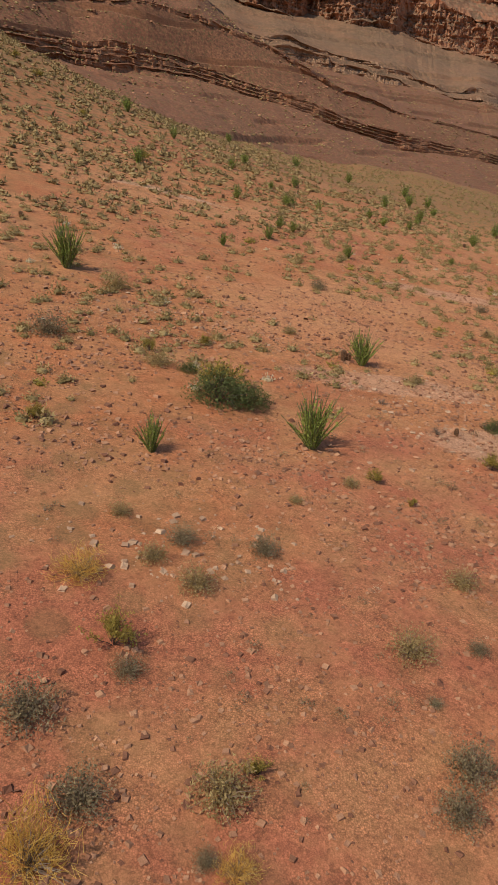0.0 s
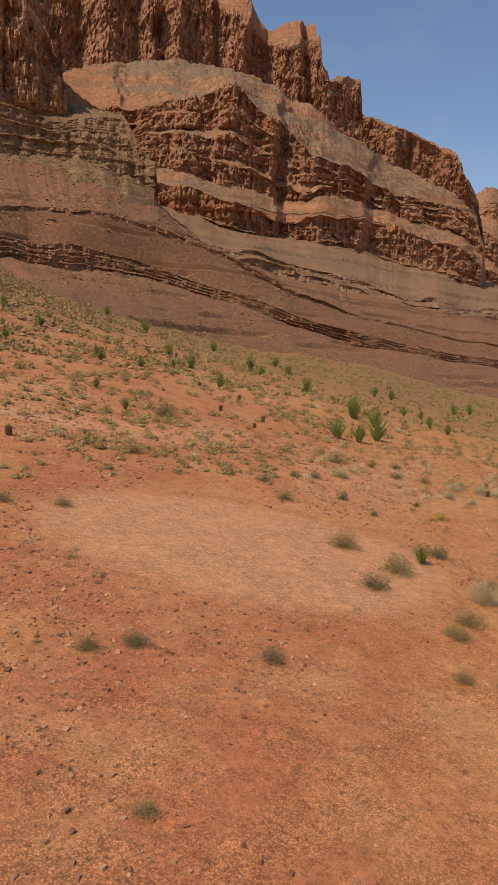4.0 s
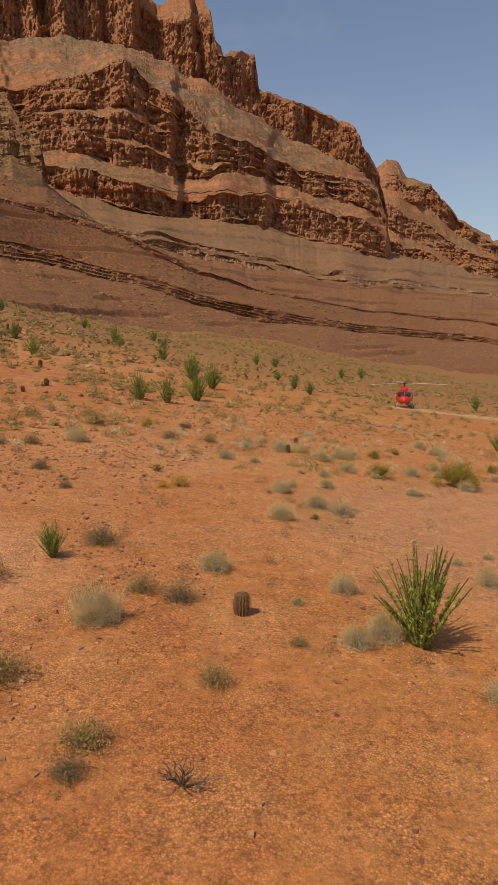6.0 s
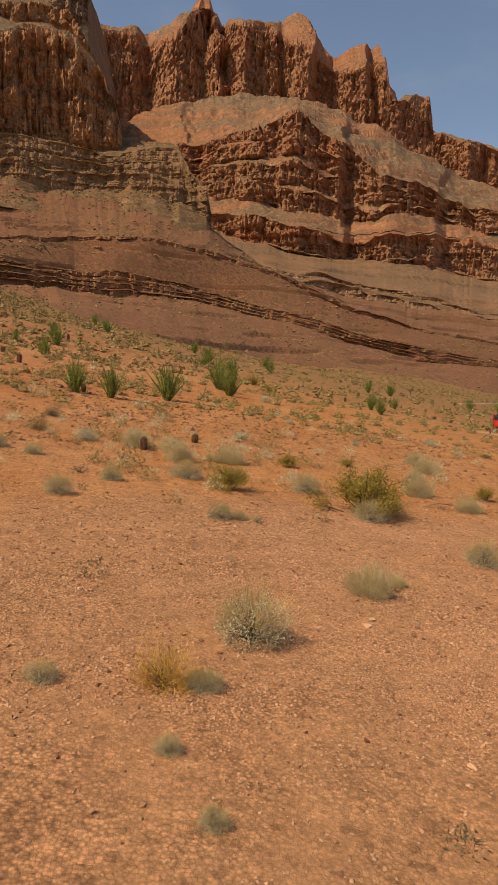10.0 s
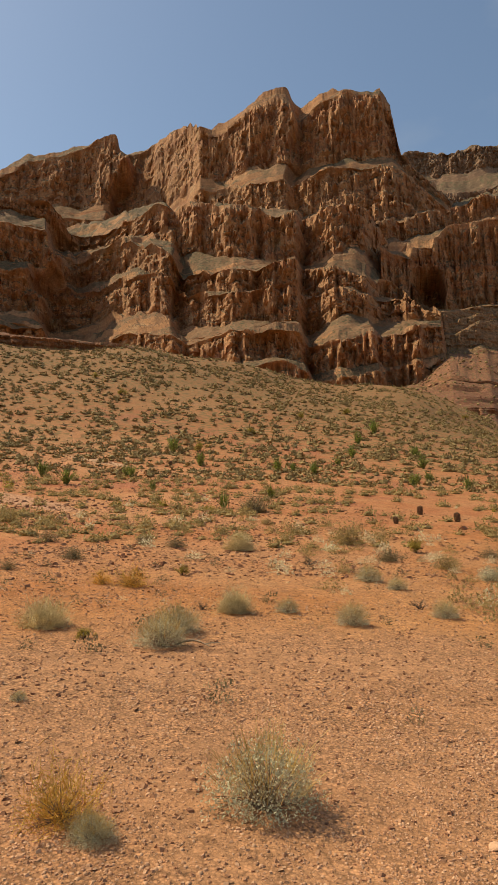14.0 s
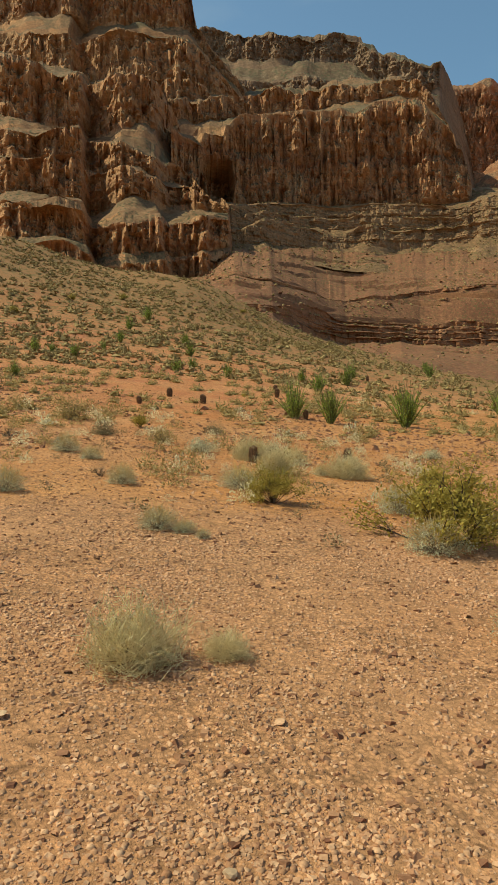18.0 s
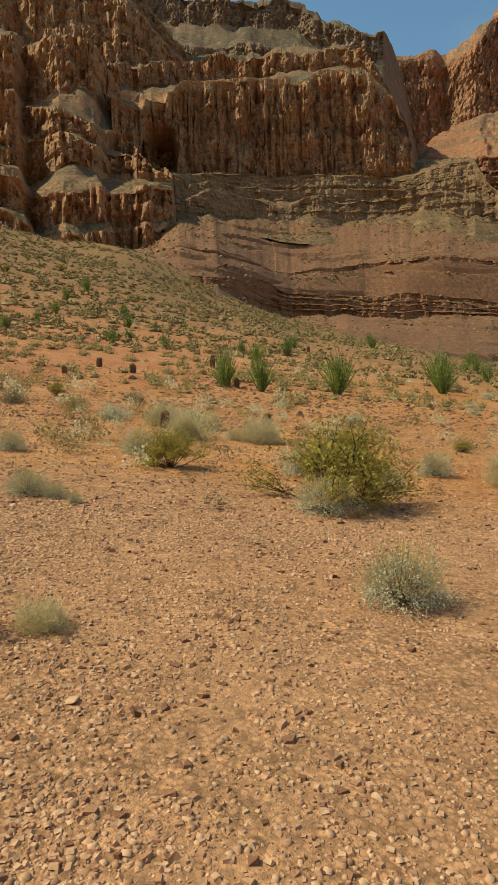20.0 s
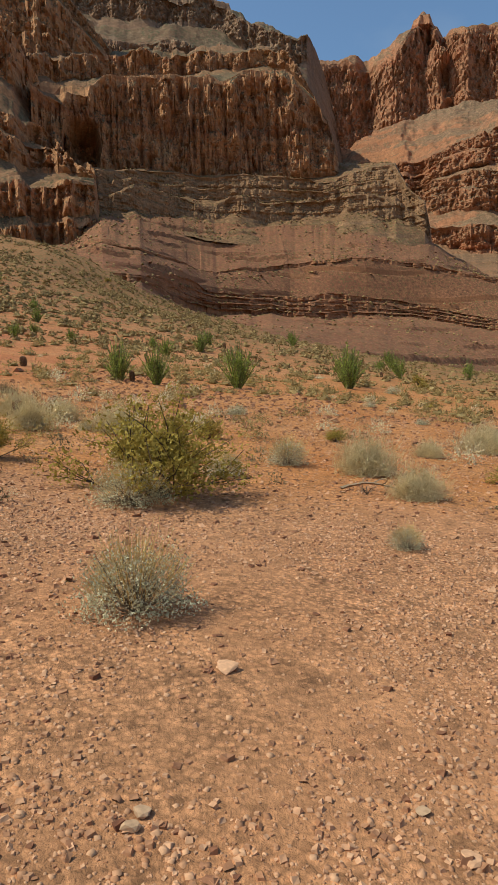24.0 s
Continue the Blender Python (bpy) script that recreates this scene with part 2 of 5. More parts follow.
def ground_material():
    m = Nodes("desert_gravel_ground", 0.95)
    xyz = m.split(m.geo.outputs["Position"])
    big = m.noise(m.at(0.045, 0.045, 0.045), 1, 4, 0.6)
    mid = m.noise(m.at(0.35, 0.35, 0.35), 1, 5, 0.65)
    red = m.ramp(big, [(0.38, (0.44, 0.146, 0.070)), (0.50, (0.47, 0.170, 0.064)), (0.64, (0.54, 0.235, 0.104))])
    tan = m.ramp(big, [(0.36, (0.46, 0.174, 0.053)), (0.50, (0.49, 0.200, 0.060)), (0.68, (0.53, 0.24, 0.08))])
    west = m.calc("ADD", m.calc("MULTIPLY", xyz["X"], -0.03), m.calc("MULTIPLY", m.calc("SUBTRACT", big, 0.5), 1.5))
    color = m.mix(m.ramp(west, [(0.25, 0.0), (0.95, 1.0)]), tan, red)
    color = m.mix(m.ramp(mid, [(0.40, 0.0), (0.66, 0.7)]), color, (0.55, 0.265, 0.108))
    # paler, finer earth round the landing place and on the cleared patches: x, y, half sizes, tone, share
    for cx, cy, rx, ry, tone, much in ((-1.0, -1.5, 15.0, 12.0, (0.47, 0.235, 0.118), 0.75), (-29.0, -5.5, 8.6, 6.4, (0.56, 0.265, 0.125), 1.0), (27.0, 58.0, 18.0, 5.0, (0.62, 0.40, 0.22), 1.0), (-46.0, 12.6, 9.0, 1.8, (0.55, 0.29, 0.16), 0.8), (-46.5, -26.5, 5.0, 3.2, (0.55, 0.32, 0.185), 0.7), (-53.0, -20.5, 5.0, 2.6, (0.56, 0.32, 0.185), 0.7), (-72.0, 33.0, 8.0, 1.2, (0.56, 0.34, 0.20), 0.7), (-58.0, -14.0, 6.0, 1.6, (0.56, 0.31, 0.18), 0.6)):
        ex = m.calc("DIVIDE", m.calc("SUBTRACT", xyz["X"], cx), rx)
        ey = m.calc("DIVIDE", m.calc("SUBTRACT", xyz["Y"], cy), ry)
        d = m.calc("SQRT", m.calc("ADD", m.calc("MULTIPLY", ex, ex), m.calc("MULTIPLY", ey, ey)))
        d = m.calc("ADD", d, m.calc("MULTIPLY", m.calc("SUBTRACT", mid, 0.5), 0.7))
        color = m.mix(m.ramp(d, [(0.78, much), (1.12, 0.0)]), color, tone)
    small = m.noise(m.at(2.2, 2.2, 2.2), 1, 6, 0.7)
    color = m.mix(1.0, color, m.ramp(small, [(0.28, 0.74), (0.72, 1.2)]), "MULTIPLY")
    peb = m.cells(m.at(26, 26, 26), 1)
    tone = m.split(peb["Color"])["X"]
    far_peb = m.cells(m.at(12, 12, 12), 1)
    far_tone = m.split(far_peb["Color"])["X"]
    stony = m.noise(m.at(0.55, 0.55, 0.55, (3, 1, 8)), 1, 4, 0.65)
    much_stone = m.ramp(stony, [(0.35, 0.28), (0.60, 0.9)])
    color = m.mix(much_stone, color, m.ramp(tone, [(0.0, 0.62), (0.5, 1.0), (1.0, 1.28)]), "MULTIPLY")
    # shade between the pebbles put into the colour: middles lighter, gaps darker
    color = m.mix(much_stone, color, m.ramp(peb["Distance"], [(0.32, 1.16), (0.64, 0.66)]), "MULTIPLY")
    color = m.mix(0.5, color, m.ramp(far_tone, [(0.0, 0.40), (0.22, 0.94), (0.84, 1.0), (1.0, 1.32)]), "MULTIPLY")
    # fine scrub that covers the upper slopes
    scrub = m.cells(m.at(0.75, 0.75, 0.75), 1)["Distance"]
    cover = m.noise(m.at(0.05, 0.05, 0.05, (4, 9, 2)), 1, 3)
    out_x, out_y = m.calc("ADD", xyz["X"], 20.0), m.calc("SUBTRACT", xyz["Y"], 5.0)
    out = m.calc("SQRT", m.calc("ADD", m.calc("MULTIPLY", out_x, out_x), m.calc("MULTIPLY", out_y, out_y)))
    dots = m.calc("MULTIPLY", m.ramp(m.calc("ADD", scrub, m.calc("MULTIPLY", small, 0.3)), [(0.46, 1.0), (0.64, 0.0)]), m.ramp(cover, [(0.36, 0.45), (0.55, 0.95)]))
    dots = m.calc("MULTIPLY", dots, m.ramp(m.calc("DIVIDE", out, 100.0), [(0.42, 0.0), (0.9, 1.0)]))
    color = m.mix(m.ramp(m.calc("ADD", m.calc("DIVIDE", out, 300.0), m.calc("MULTIPLY", mid, 0.25)), [(0.30, 0.0), (0.60, 0.85)]), color, (0.25, 0.125, 0.048))
    color = m.mix(dots, color, (0.17, 0.115, 0.042))
    grit = m.noise(m.at(70, 70, 70), 1, 3, 0.7)
    lump = m.calc("SUBTRACT", 0.7, peb["Distance"])
    n1 = m.bump(m.calc("ADD", m.calc("ADD", grit, m.calc("MULTIPLY", lump, 0.4)), m.calc("MULTIPLY", tone, 0.6)), 0.75, 0.018)
    n2 = m.bump(m.calc("ADD", small, m.calc("MULTIPLY", far_tone, 0.5)), 0.6, 0.05, n1)
    return m.done(color, n2)


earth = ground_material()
GRID = 262
AXIS = np.linspace(-1, 1, GRID)
gx, gy = np.meshgrid(-18 + 24 * np.sinh(5.3 * AXIS) / 1.0, -2 + 24 * np.sinh(5.3 * AXIS))
FLOOR_Z = ground(gx, gy)
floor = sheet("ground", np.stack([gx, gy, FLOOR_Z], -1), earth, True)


def rest(x, y):
    """The height of the ground as it is built, between its points."""
    def cell(v, mid):
        q = np.clip((np.arcsinh((np.asarray(v, float) - mid) / 24) / 5.3 + 1) / 2 * (GRID - 1), 0, GRID - 1.001)
        k = np.floor(q).astype(int)
        a, b = mid + 24 * np.sinh(5.3 * AXIS[k]), mid + 24 * np.sinh(5.3 * AXIS[k + 1])
        return k, (np.asarray(v, float) - a) / (b - a)
    i, u = cell(x, -18)
    j, v = cell(y, -2)
    a, b, c, d = FLOOR_Z[j, i], FLOOR_Z[j, i + 1], FLOOR_Z[j + 1, i + 1], FLOOR_Z[j + 1, i]
    return np.where(u > v, a + (b - a) * u + (c - b) * v, a + (d - a) * v + (c - d) * u)


def height(x, y):
    return float(rest(np.array([x]), np.array([y]))[0])


tagged(floor, "sloping desert floor of orange gravel and sand", "ground", kind="structure")


# ---- the canyon walls ----
def pieces(x, seed, warp=0.0):
    """Splits a line into pieces of uneven length: a random number for each piece, and how near its end is (0 at the joint)."""
    x = np.asarray(x, float) + warp
    base = np.floor(x)
    best, second, pick = np.full(x.shape, 9.0), np.full(x.shape, 9.0), np.zeros(x.shape)
    for k in (-1, 0, 1):
        c = base + k
        d = np.abs(x - c - 0.5 - 0.8 * (lattice(c, 0 * c, 0 * c, seed) - 0.5))
        closer = d < best
        second = np.where(closer, best, np.minimum(second, d))
        pick = np.where(closer, c, pick)
        best = np.where(closer, d, best)
    return lattice(pick, 0 * pick + 3, 0 * pick, seed + 5), second - best, pick


def creases(u, v, seed):
    """Rounded pillars with sharp joints between them: 0 on the pillars, 1 in the joints."""
    return np.clip(1 - 2.6 * np.abs(layered(u, v, 0, 2, seed, 0.35)), -0.6, 1)


def tier(t, n, th, seed, sheer):
    """An even climb turned into n uneven beds, each a cliff over a ramp of rubble: shares back and up, and how cliffy."""
    weights = 0.55 + lattice(np.arange(n), np.zeros(n), np.zeros(n), seed)
    ends = np.concatenate([[0], np.cumsum(weights) / weights.sum()])
    k = np.clip(np.searchsorted(ends, t, side="right") - 1, 0, n - 1)
    lo, hi = ends[k], ends[k + 1]
    u = np.clip((t - lo) / (hi - lo), 0, 1)
    bold = np.clip(sheer + (0.06 + 0.5 * (1 - sheer)) * layered(th / 5.0, 3.7 * k, 0, 3, seed + 5), 0.3, 0.93)
    cut = 0.74
    a, b = np.minimum(u / cut, 1), np.maximum(0, (u - cut) / (1 - cut))
    back, up = (1 - bold) * a * 0.62 + (1 - 0.62 * (1 - bold)) * b, bold * a + (1 - bold) * b
    face = np.clip((cut - u) / 0.08, 0, 1) * np.clip(u / 0.05 + 0.25, 0, 1) * np.clip((bold - 0.3) / 0.3, 0.3, 1)
    return lo + (hi - lo) * back, lo + (hi - lo) * up, face


def canyon_wall(name, label, material, turns, rings, steps, rows, per_degree, flute=6.0, bulge=14.0, rim=2.0, seed=1, hollows=(), notches=(), column=20.0, bed=6.0, level=0.3, wander=0.22, ledges=0.5, gully=1.0, sheer=0.68, tower=0.5, wavy=1.0):
    """A wall seen across a range of bearings. rings: from the foot up, (distances, elevations) at the bearings in turns;
    steps: how many bedding steps lie between two rings (0: a slope of rubble). ledges: how many thin beds crop out of the slopes."""
    order = np.argsort(turns)
    turns = np.asarray(turns, float)[order]
    cols = int((turns[-1] - turns[0]) * per_degree)
    th = np.linspace(turns[0], turns[-1], cols)
    wob = th + 0.10 * layered(th / 2.6, 0.0, 0, 2, seed + 3)
    rs = [np.interp(wob, turns, np.asarray(r, float)[order]) for r, _ in rings]
    zs = [r * np.tan(np.radians(np.interp(wob, turns, np.asarray(e, float)[order]))) + EYE for r, (_, e) in zip(rs, rings)]
    for k in range(1, len(rings) - 1):
        room = np.minimum(zs[k + 1] - zs[k], zs[k] - zs[k - 1])
        zs[k] = zs[k] + wander * np.maximum(room, 0) * layered(th / 5.0, 0.0, 0, 2 if steps[k] == 0 else 4, seed + 60 + k, 0.55)
        rs[k] = rs[k] + (0.12 if steps[k] else 0.05) * np.maximum(rs[k + 1] - rs[k], 0) * layered(th / 4.0, 0.5, 0, 2, seed + 80 + k)
    out_r, out_z, steep = [], [], []
    for k in range(len(rings) - 1):
        for t in np.linspace(0, 1, rows[k], endpoint=k == len(rings) - 2):
            tt = t + 0 * th
            face = 0.0 * th
            if steps[k]:
                tt = np.clip(t + wavy * (0.12 * layered(th / 2.6, t * 2, 0, 3, seed + 40) + 0.10 * layered(th / 0.6, t * 5, 0, 3, seed + 41)) / steps[k] * math.sin(math.pi * t), 0, 1)
                a, b, face = tier(tt, steps[k], th, seed + 100 * k, sheer)
                face = np.maximum(face, 0.12) * np.clip((zs[k + 1] - zs[k]) / (1.2 * flute), 0, 1)
            else:
                a = b = tt
            out_r.append(rs[k] + (rs[k + 1] - rs[k]) * a)
            out_z.append(zs[k] + (zs[k + 1] - zs[k]) * b)
            steep.append(face)
    r, z, steep = np.array(out_r), np.array(out_z), np.array(steep)
    s = np.radians(th)[None, :] * r.mean()
    hard = np.clip(steep * 1.4, 0, 1)
    loose = 1 - hard
    lean = layered(s / 30, z / 45, 0, 3, seed + 2)
    # cliffs: pillars at three sizes, thin beds, broken blocks
    c1, e1, p1 = pieces(s / column, seed + 7, 0.20 * lean)
    c2, e2, p2 = pieces(s / (0.33 * column), seed + 9, 0.3 * lean)
    b1, f1, q1 = pieces(z / bed, seed + 13, 0.10 * lean)
    b2, f2, q2 = pieces(z / (0.35 * bed), seed + 14, 0.3 * layered(s / 12, z / 20, 0, 2, seed + 4))
    block = lattice(p2, q1, 0 * p2, seed + 33) - 0.5
    pillars = creases(s / (2.6 * column), z / (9 * column), seed + 71) + 0.55 * creases(s / (0.9 * column), z / (4 * column), seed + 72) + 0.25 * creases(s / (0.36 * column), z / (1.6 * column), seed + 73)
    fine = layered(s / 4.0, z / 6.0, 0, 4, seed + 11, 0.6)
    rock = flute * ((1.35 - tower) * 0.8 * pillars + 1.1 * tower * (c1 - 0.5) + 0.4 * (c2 - 0.5) + level * (1.0 * (b1 - 0.5) + 0.6 * (b2 - 0.5)) + 0.55 * block + 0.34 * fine + 0.4 * lean)
    # the whole front runs in and out in bays
    bays = 0.9 * layered(s / 160, z / 300, 0, 3, seed) + 0.5 * creases(s / 120, z / 400, seed + 75) * np.clip(hard + 0.35, 0, 1)
    r2 = r + bulge * bays + steep * rock
    for turn, rise, wide, tall, deep in hollows:
        el = np.degrees(np.arctan2(z - EYE, r))
        inside = np.clip(1.6 - (np.abs((th[None, :] - turn) / wide) ** 5 + np.abs((el - rise) / tall) ** 3) ** 0.25 * 1.6 + 0.35 * lean, 0, 1)
        r2 = r2 + deep * np.minimum(1, inside * 2.2)
    for turn, wide, deep in notches:
        along = (turn + 0.5 * wide - th[None, :] + 0.16 * wide * lean) / wide
        into = np.clip(along / 0.3, 0, 1)
        r2 = r2 + deep * into * into * (3 - 2 * into) * np.clip(1.15 - along * 1.15, 0, 1)
    lift = rim * (layered(s / 9, 0 * z, 0, 3, seed + 21) + 1.2 * (c1 - 0.5)) * np.linspace(0, 1, len(r))[:, None] ** 3
    a = np.radians(th)[None, :] + 0 * r
    px, py = -np.sin(a) * r2, np.cos(a) * r2
    # slopes: runnels down the fall, lumps of rubble, thin beds that crop out here and there
    runnels = np.abs(layered(s / (5.0 * column) + 0.6 * smooth_noise(s / 90, r / 90, 0, seed + 28), r / (8.0 * column), 0, 2, seed + 29)) - 0.35
    lumps = layered(px / 24, py / 24, 0, 3, seed + 30, 0.5)
    q = z / (1.7 * bed) + 0.25 * layered(s / 60, 0 * z, 0, 2, seed + 55)
    whole = np.floor(q)
    part_way = q - whole
    terrace = (whole + np.clip((part_way - 0.62) / 0.22, 0, 1) * 0.85 + 0.15 * part_way - q) * 1.7 * bed
    shown = np.clip(3 * (layered(s / (5 * column), whole * 1.7, 0, 3, seed + 51) + lattice(whole, 0 * whole, 0 * whole, seed + 52) - 1.35 + ledges), 0, 1)
    z2 = z + lift + loose * (0.32 * gully * flute * runnels + 0.36 * flute * lumps + shown * terrace)
    pts = np.stack([px, py, z2], -1)
    # the top runs back and down, so that the wall has a body
    back = pts[-1].copy()
    back[:, 0] += -np.sin(a[0]) * 140
    back[:, 1] += np.cos(a[0]) * 140
    back[:, 2] -= 12
    ob = sheet(name, np.concatenate([pts, back[None]]), material)
    return tagged(ob, label, "cliff", kind="structure")


LEDGE_TURN = [38, 35, 33, 30, 27, 24, 18, 12, 7, 2, -4, -10, -18, -27, -38]
canyon_wall("ledge_slope", "red rubble slope broken by dark bedded ledges", rock_ledge, LEDGE_TURN, [
    ([240, 242, 245, 250, 250, 250, 255, 285, 315, 360, 380, 400, 430, 460, 480], [8, 8, 8, 7, 6, 5.6, 4.8, 3.4, 2.4, 1.2, 0.4, -0.4, -2.2, -3.6, -4.8]),
    ([320, 322, 326, 335, 390, 420, 450, 470, 490, 500, 520, 560, 640, 760, 800], [9.8, 10.1, 10.3, 9.9, 8.6, 7.5, 7.3, 7.3, 6.6, 5.5, 3.8, 2.3, 1.3, 0.5, -0.8]),
    ([328, 330, 334, 344, 402, 436, 466, 484, 502, 510, 530, 568, 648, 768, 808], [10.0, 10.3, 10.6, 10.4, 10.4, 9.5, 8.7, 8.7, 7.9, 6.3, 4.9, 3.2, 2.0, 1.0, -0.4]),
    ([385, 388, 392, 400, 430, 455, 490, 500, 520, 545, 565, 600, 690, 820, 860], [12.0, 12.4, 12.9, 12.4, 11.5, 10.7, 11.0, 11.3, 10.4, 9.0, 6.4, 4.6, 3.0, 2.0, 0.6]),
    ([388, 391, 395, 403, 433, 458, 493, 503, 523, 548, 568, 604, 694, 824, 864], [12.0, 12.4, 12.9, 12.5, 11.7, 10.9, 11.4, 11.7, 10.8, 9.4, 6.7, 4.9, 3.2, 2.2, 0.8]),
    ([440, 455, 475, 515, 550, 570, 585, 595, 605, 660, 780, 820, 880, 1020, 1100], [12.2, 13.2, 14.7, 15.1, 15.0, 14.6, 14.2, 13.9, 12.5, 9.1, 7.3, 6.2, 5.0, 3.9, 2.4]),
], [0, 4, 0, 1, 0], [50, 56, 40, 12, 60], 10, level=0.7, wander=0.16, flute=2.6, bulge=5.0, rim=1.0, seed=3, column=13.0, bed=3.0, ledges=0.46, sheer=0.78, wavy=0.3)
canyon_wall("crest_ledge", "low broken ledge along the crest of the slope", rock_ledge, [74, 70, 66, 60, 54.5, 53.2], [
    ([212, 212, 213, 216, 222, 224], [15.9, 15.8, 15.5, 15.4, 14.7, 14.0]),
    ([217, 217, 218, 221, 226, 225], [17.1, 16.9, 16.6, 16.4, 15.6, 14.1]),
    ([236, 236, 236, 238, 238, 227], [16.9, 16.8, 16.5, 16.3, 15.4, 14.0]),
], [2, 0], [26, 10], 16, level=0.9, flute=1.3, bulge=2.0, rim=0.5, seed=44, column=4.0, bed=0.9, sheer=0.7)
canyon_wall("bench_cliff", "brown stepped bench with layered ledges", rock_brown, [37, 33.2, 31, 27, 20, 13, 9.6, 8.3, 7.3, 6.9, 6.6], [
    ([470, 470, 480, 510, 530, 540, 550, 565, 580, 598, 720], [13.2, 13.2, 13.6, 13.6, 12.6, 12.0, 11.8, 11.6, 11.4, 11.2, 10.0]),
    ([530, 530, 545, 585, 600, 608, 606, 603, 600, 603, 721], [15.4, 15.4, 15.3, 15.1, 14.1, 14.0, 13.9, 13.6, 13.0, 12.0, 10.4]),
    ([560, 560, 610, 632, 642, 645, 640, 616, 606, 606, 722], [17.8, 18.3, 18.2, 18.2, 17.6, 17.6, 17.4, 15.9, 15.2, 13.2, 10.6]),
    ([640, 640, 690, 700, 705, 705, 700, 640, 620, 610, 724], [17.9, 18.4, 18.3, 18.6, 18.6, 18.6, 18.2, 15.9, 15.2, 13.2, 10.6]),
], [0, 3, 0], [64, 80, 16], 18, level=0.6, flute=3.4, bulge=5.0, rim=0.6, seed=5, column=14.0, bed=3.0, ledges=0.7, sheer=0.78, wavy=0.2)
canyon_wall("main_cliff", "tall fluted red-brown cliff above the bench", rock_red, [38, 31, 23, 18.2, 17.0, 15.8, 14.8, 14.1, 13.9, 13.8], [
    ([560, 625, 640, 650, 650, 652, 653, 660, 700, 960], [16.0, 17.0, 17.4, 17.6, 17.6, 17.6, 17.6, 17.4, 16.5, 15.0]),
    ([600, 660, 672, 680, 680, 680, 678, 674, 702, 962], [23.6, 24.0, 24.6, 24.6, 23.6, 22.8, 21.2, 19.0, 17.0, 15.4]),
    ([625, 690, 700, 700, 692, 684, 680, 676, 704, 963], [24.2, 24.5, 25.2, 25.1, 24.0, 23.0, 21.4, 19.2, 17.2, 15.5]),
    ([640, 705, 715, 712, 698, 686, 681, 677, 705, 964], [25.4, 25.6, 26.2, 26.0, 24.9, 23.1, 21.5, 19.3, 17.3, 15.6]),
    ([760, 830, 830, 800, 750, 700, 690, 680, 706, 965], [26.2, 26.2, 26.6, 26.2, 24.9, 23.1, 21.5, 19.3, 17.3, 15.6]),
], [1, 0, 1, 0], [130, 18, 40, 16], 18, flute=8.0, bulge=8.0, rim=2.0, seed=8, hollows=[(34.3, 19.6, 1.5, 2.4, 40)], column=11.0, bed=9.0, level=0.25, sheer=0.9)
canyon_wall("stepped_cliffs", "dark stepped red cliffs in several tiers", rock_red, [85, 76, 69, 60, 55, 50, 43, 38.5, 36.6, 34.5, 33.4, 32.9], [
    ([520, 560, 560, 540, 470, 450, 445, 455, 460, 468, 480, 560], [12.0, 13.0, 13.8, 13.5, 12.6, 12.0, 10.8, 10.6, 11.0, 11.4, 12.0, 12.8]),
    ([540, 575, 575, 556, 490, 472, 468, 476, 480, 486, 492, 562], [16.0, 17.4, 18.0, 18.0, 17.8, 17.6, 17.2, 17.6, 17.4, 17.3, 17.1, 13.2]),
    ([560, 600, 600, 580, 520, 505, 500, 505, 525, 520, 510, 564], [16.6, 18.0, 19.0, 19.2, 18.8, 18.4, 18.0, 18.4, 18.2, 17.6, 17.4, 13.3]),
    ([600, 620, 622, 605, 560, 540, 530, 540, 590, 555, 530, 566], [21.0, 24.0, 25.4, 25.7, 23.5, 22.6, 22.2, 22.0, 20.5, 17.8, 17.5, 13.4]),
    ([660, 650, 650, 640, 590, 570, 566, 585, 640, 590, 550, 568], [23.0, 24.6, 25.8, 26.2, 24.0, 23.2, 22.9, 22.7, 21.0, 18.0, 17.6, 13.5]),
    ([690, 680, 680, 670, 620, 600, 600, 620, 670, 620, 570, 570], [24.0, 25.0, 26.0, 26.6, 26.4, 26.1, 26.0, 25.6, 22.5, 18.2, 17.7, 13.6]),
    ([800, 800, 790, 780, 740, 700, 690, 700, 720, 650, 600, 572], [25.0, 26.0, 26.8, 27.4, 27.2, 27.0, 26.6, 26.2, 23.0, 18.4, 17.8, 13.7]),
], [2, 0, 2, 0, 1, 0], [64, 24, 70, 24, 44, 18], 11, level=0.5, flute=9.0, bulge=20.0, rim=1.5, seed=12, column=12.0, bed=5.0, ledges=0.95, sheer=0.84, notches=[(63.0, 9.0, 80), (43.2, 3.4, 34), (53.6, 5.0, 34), (37.5, 3.0, 18)])
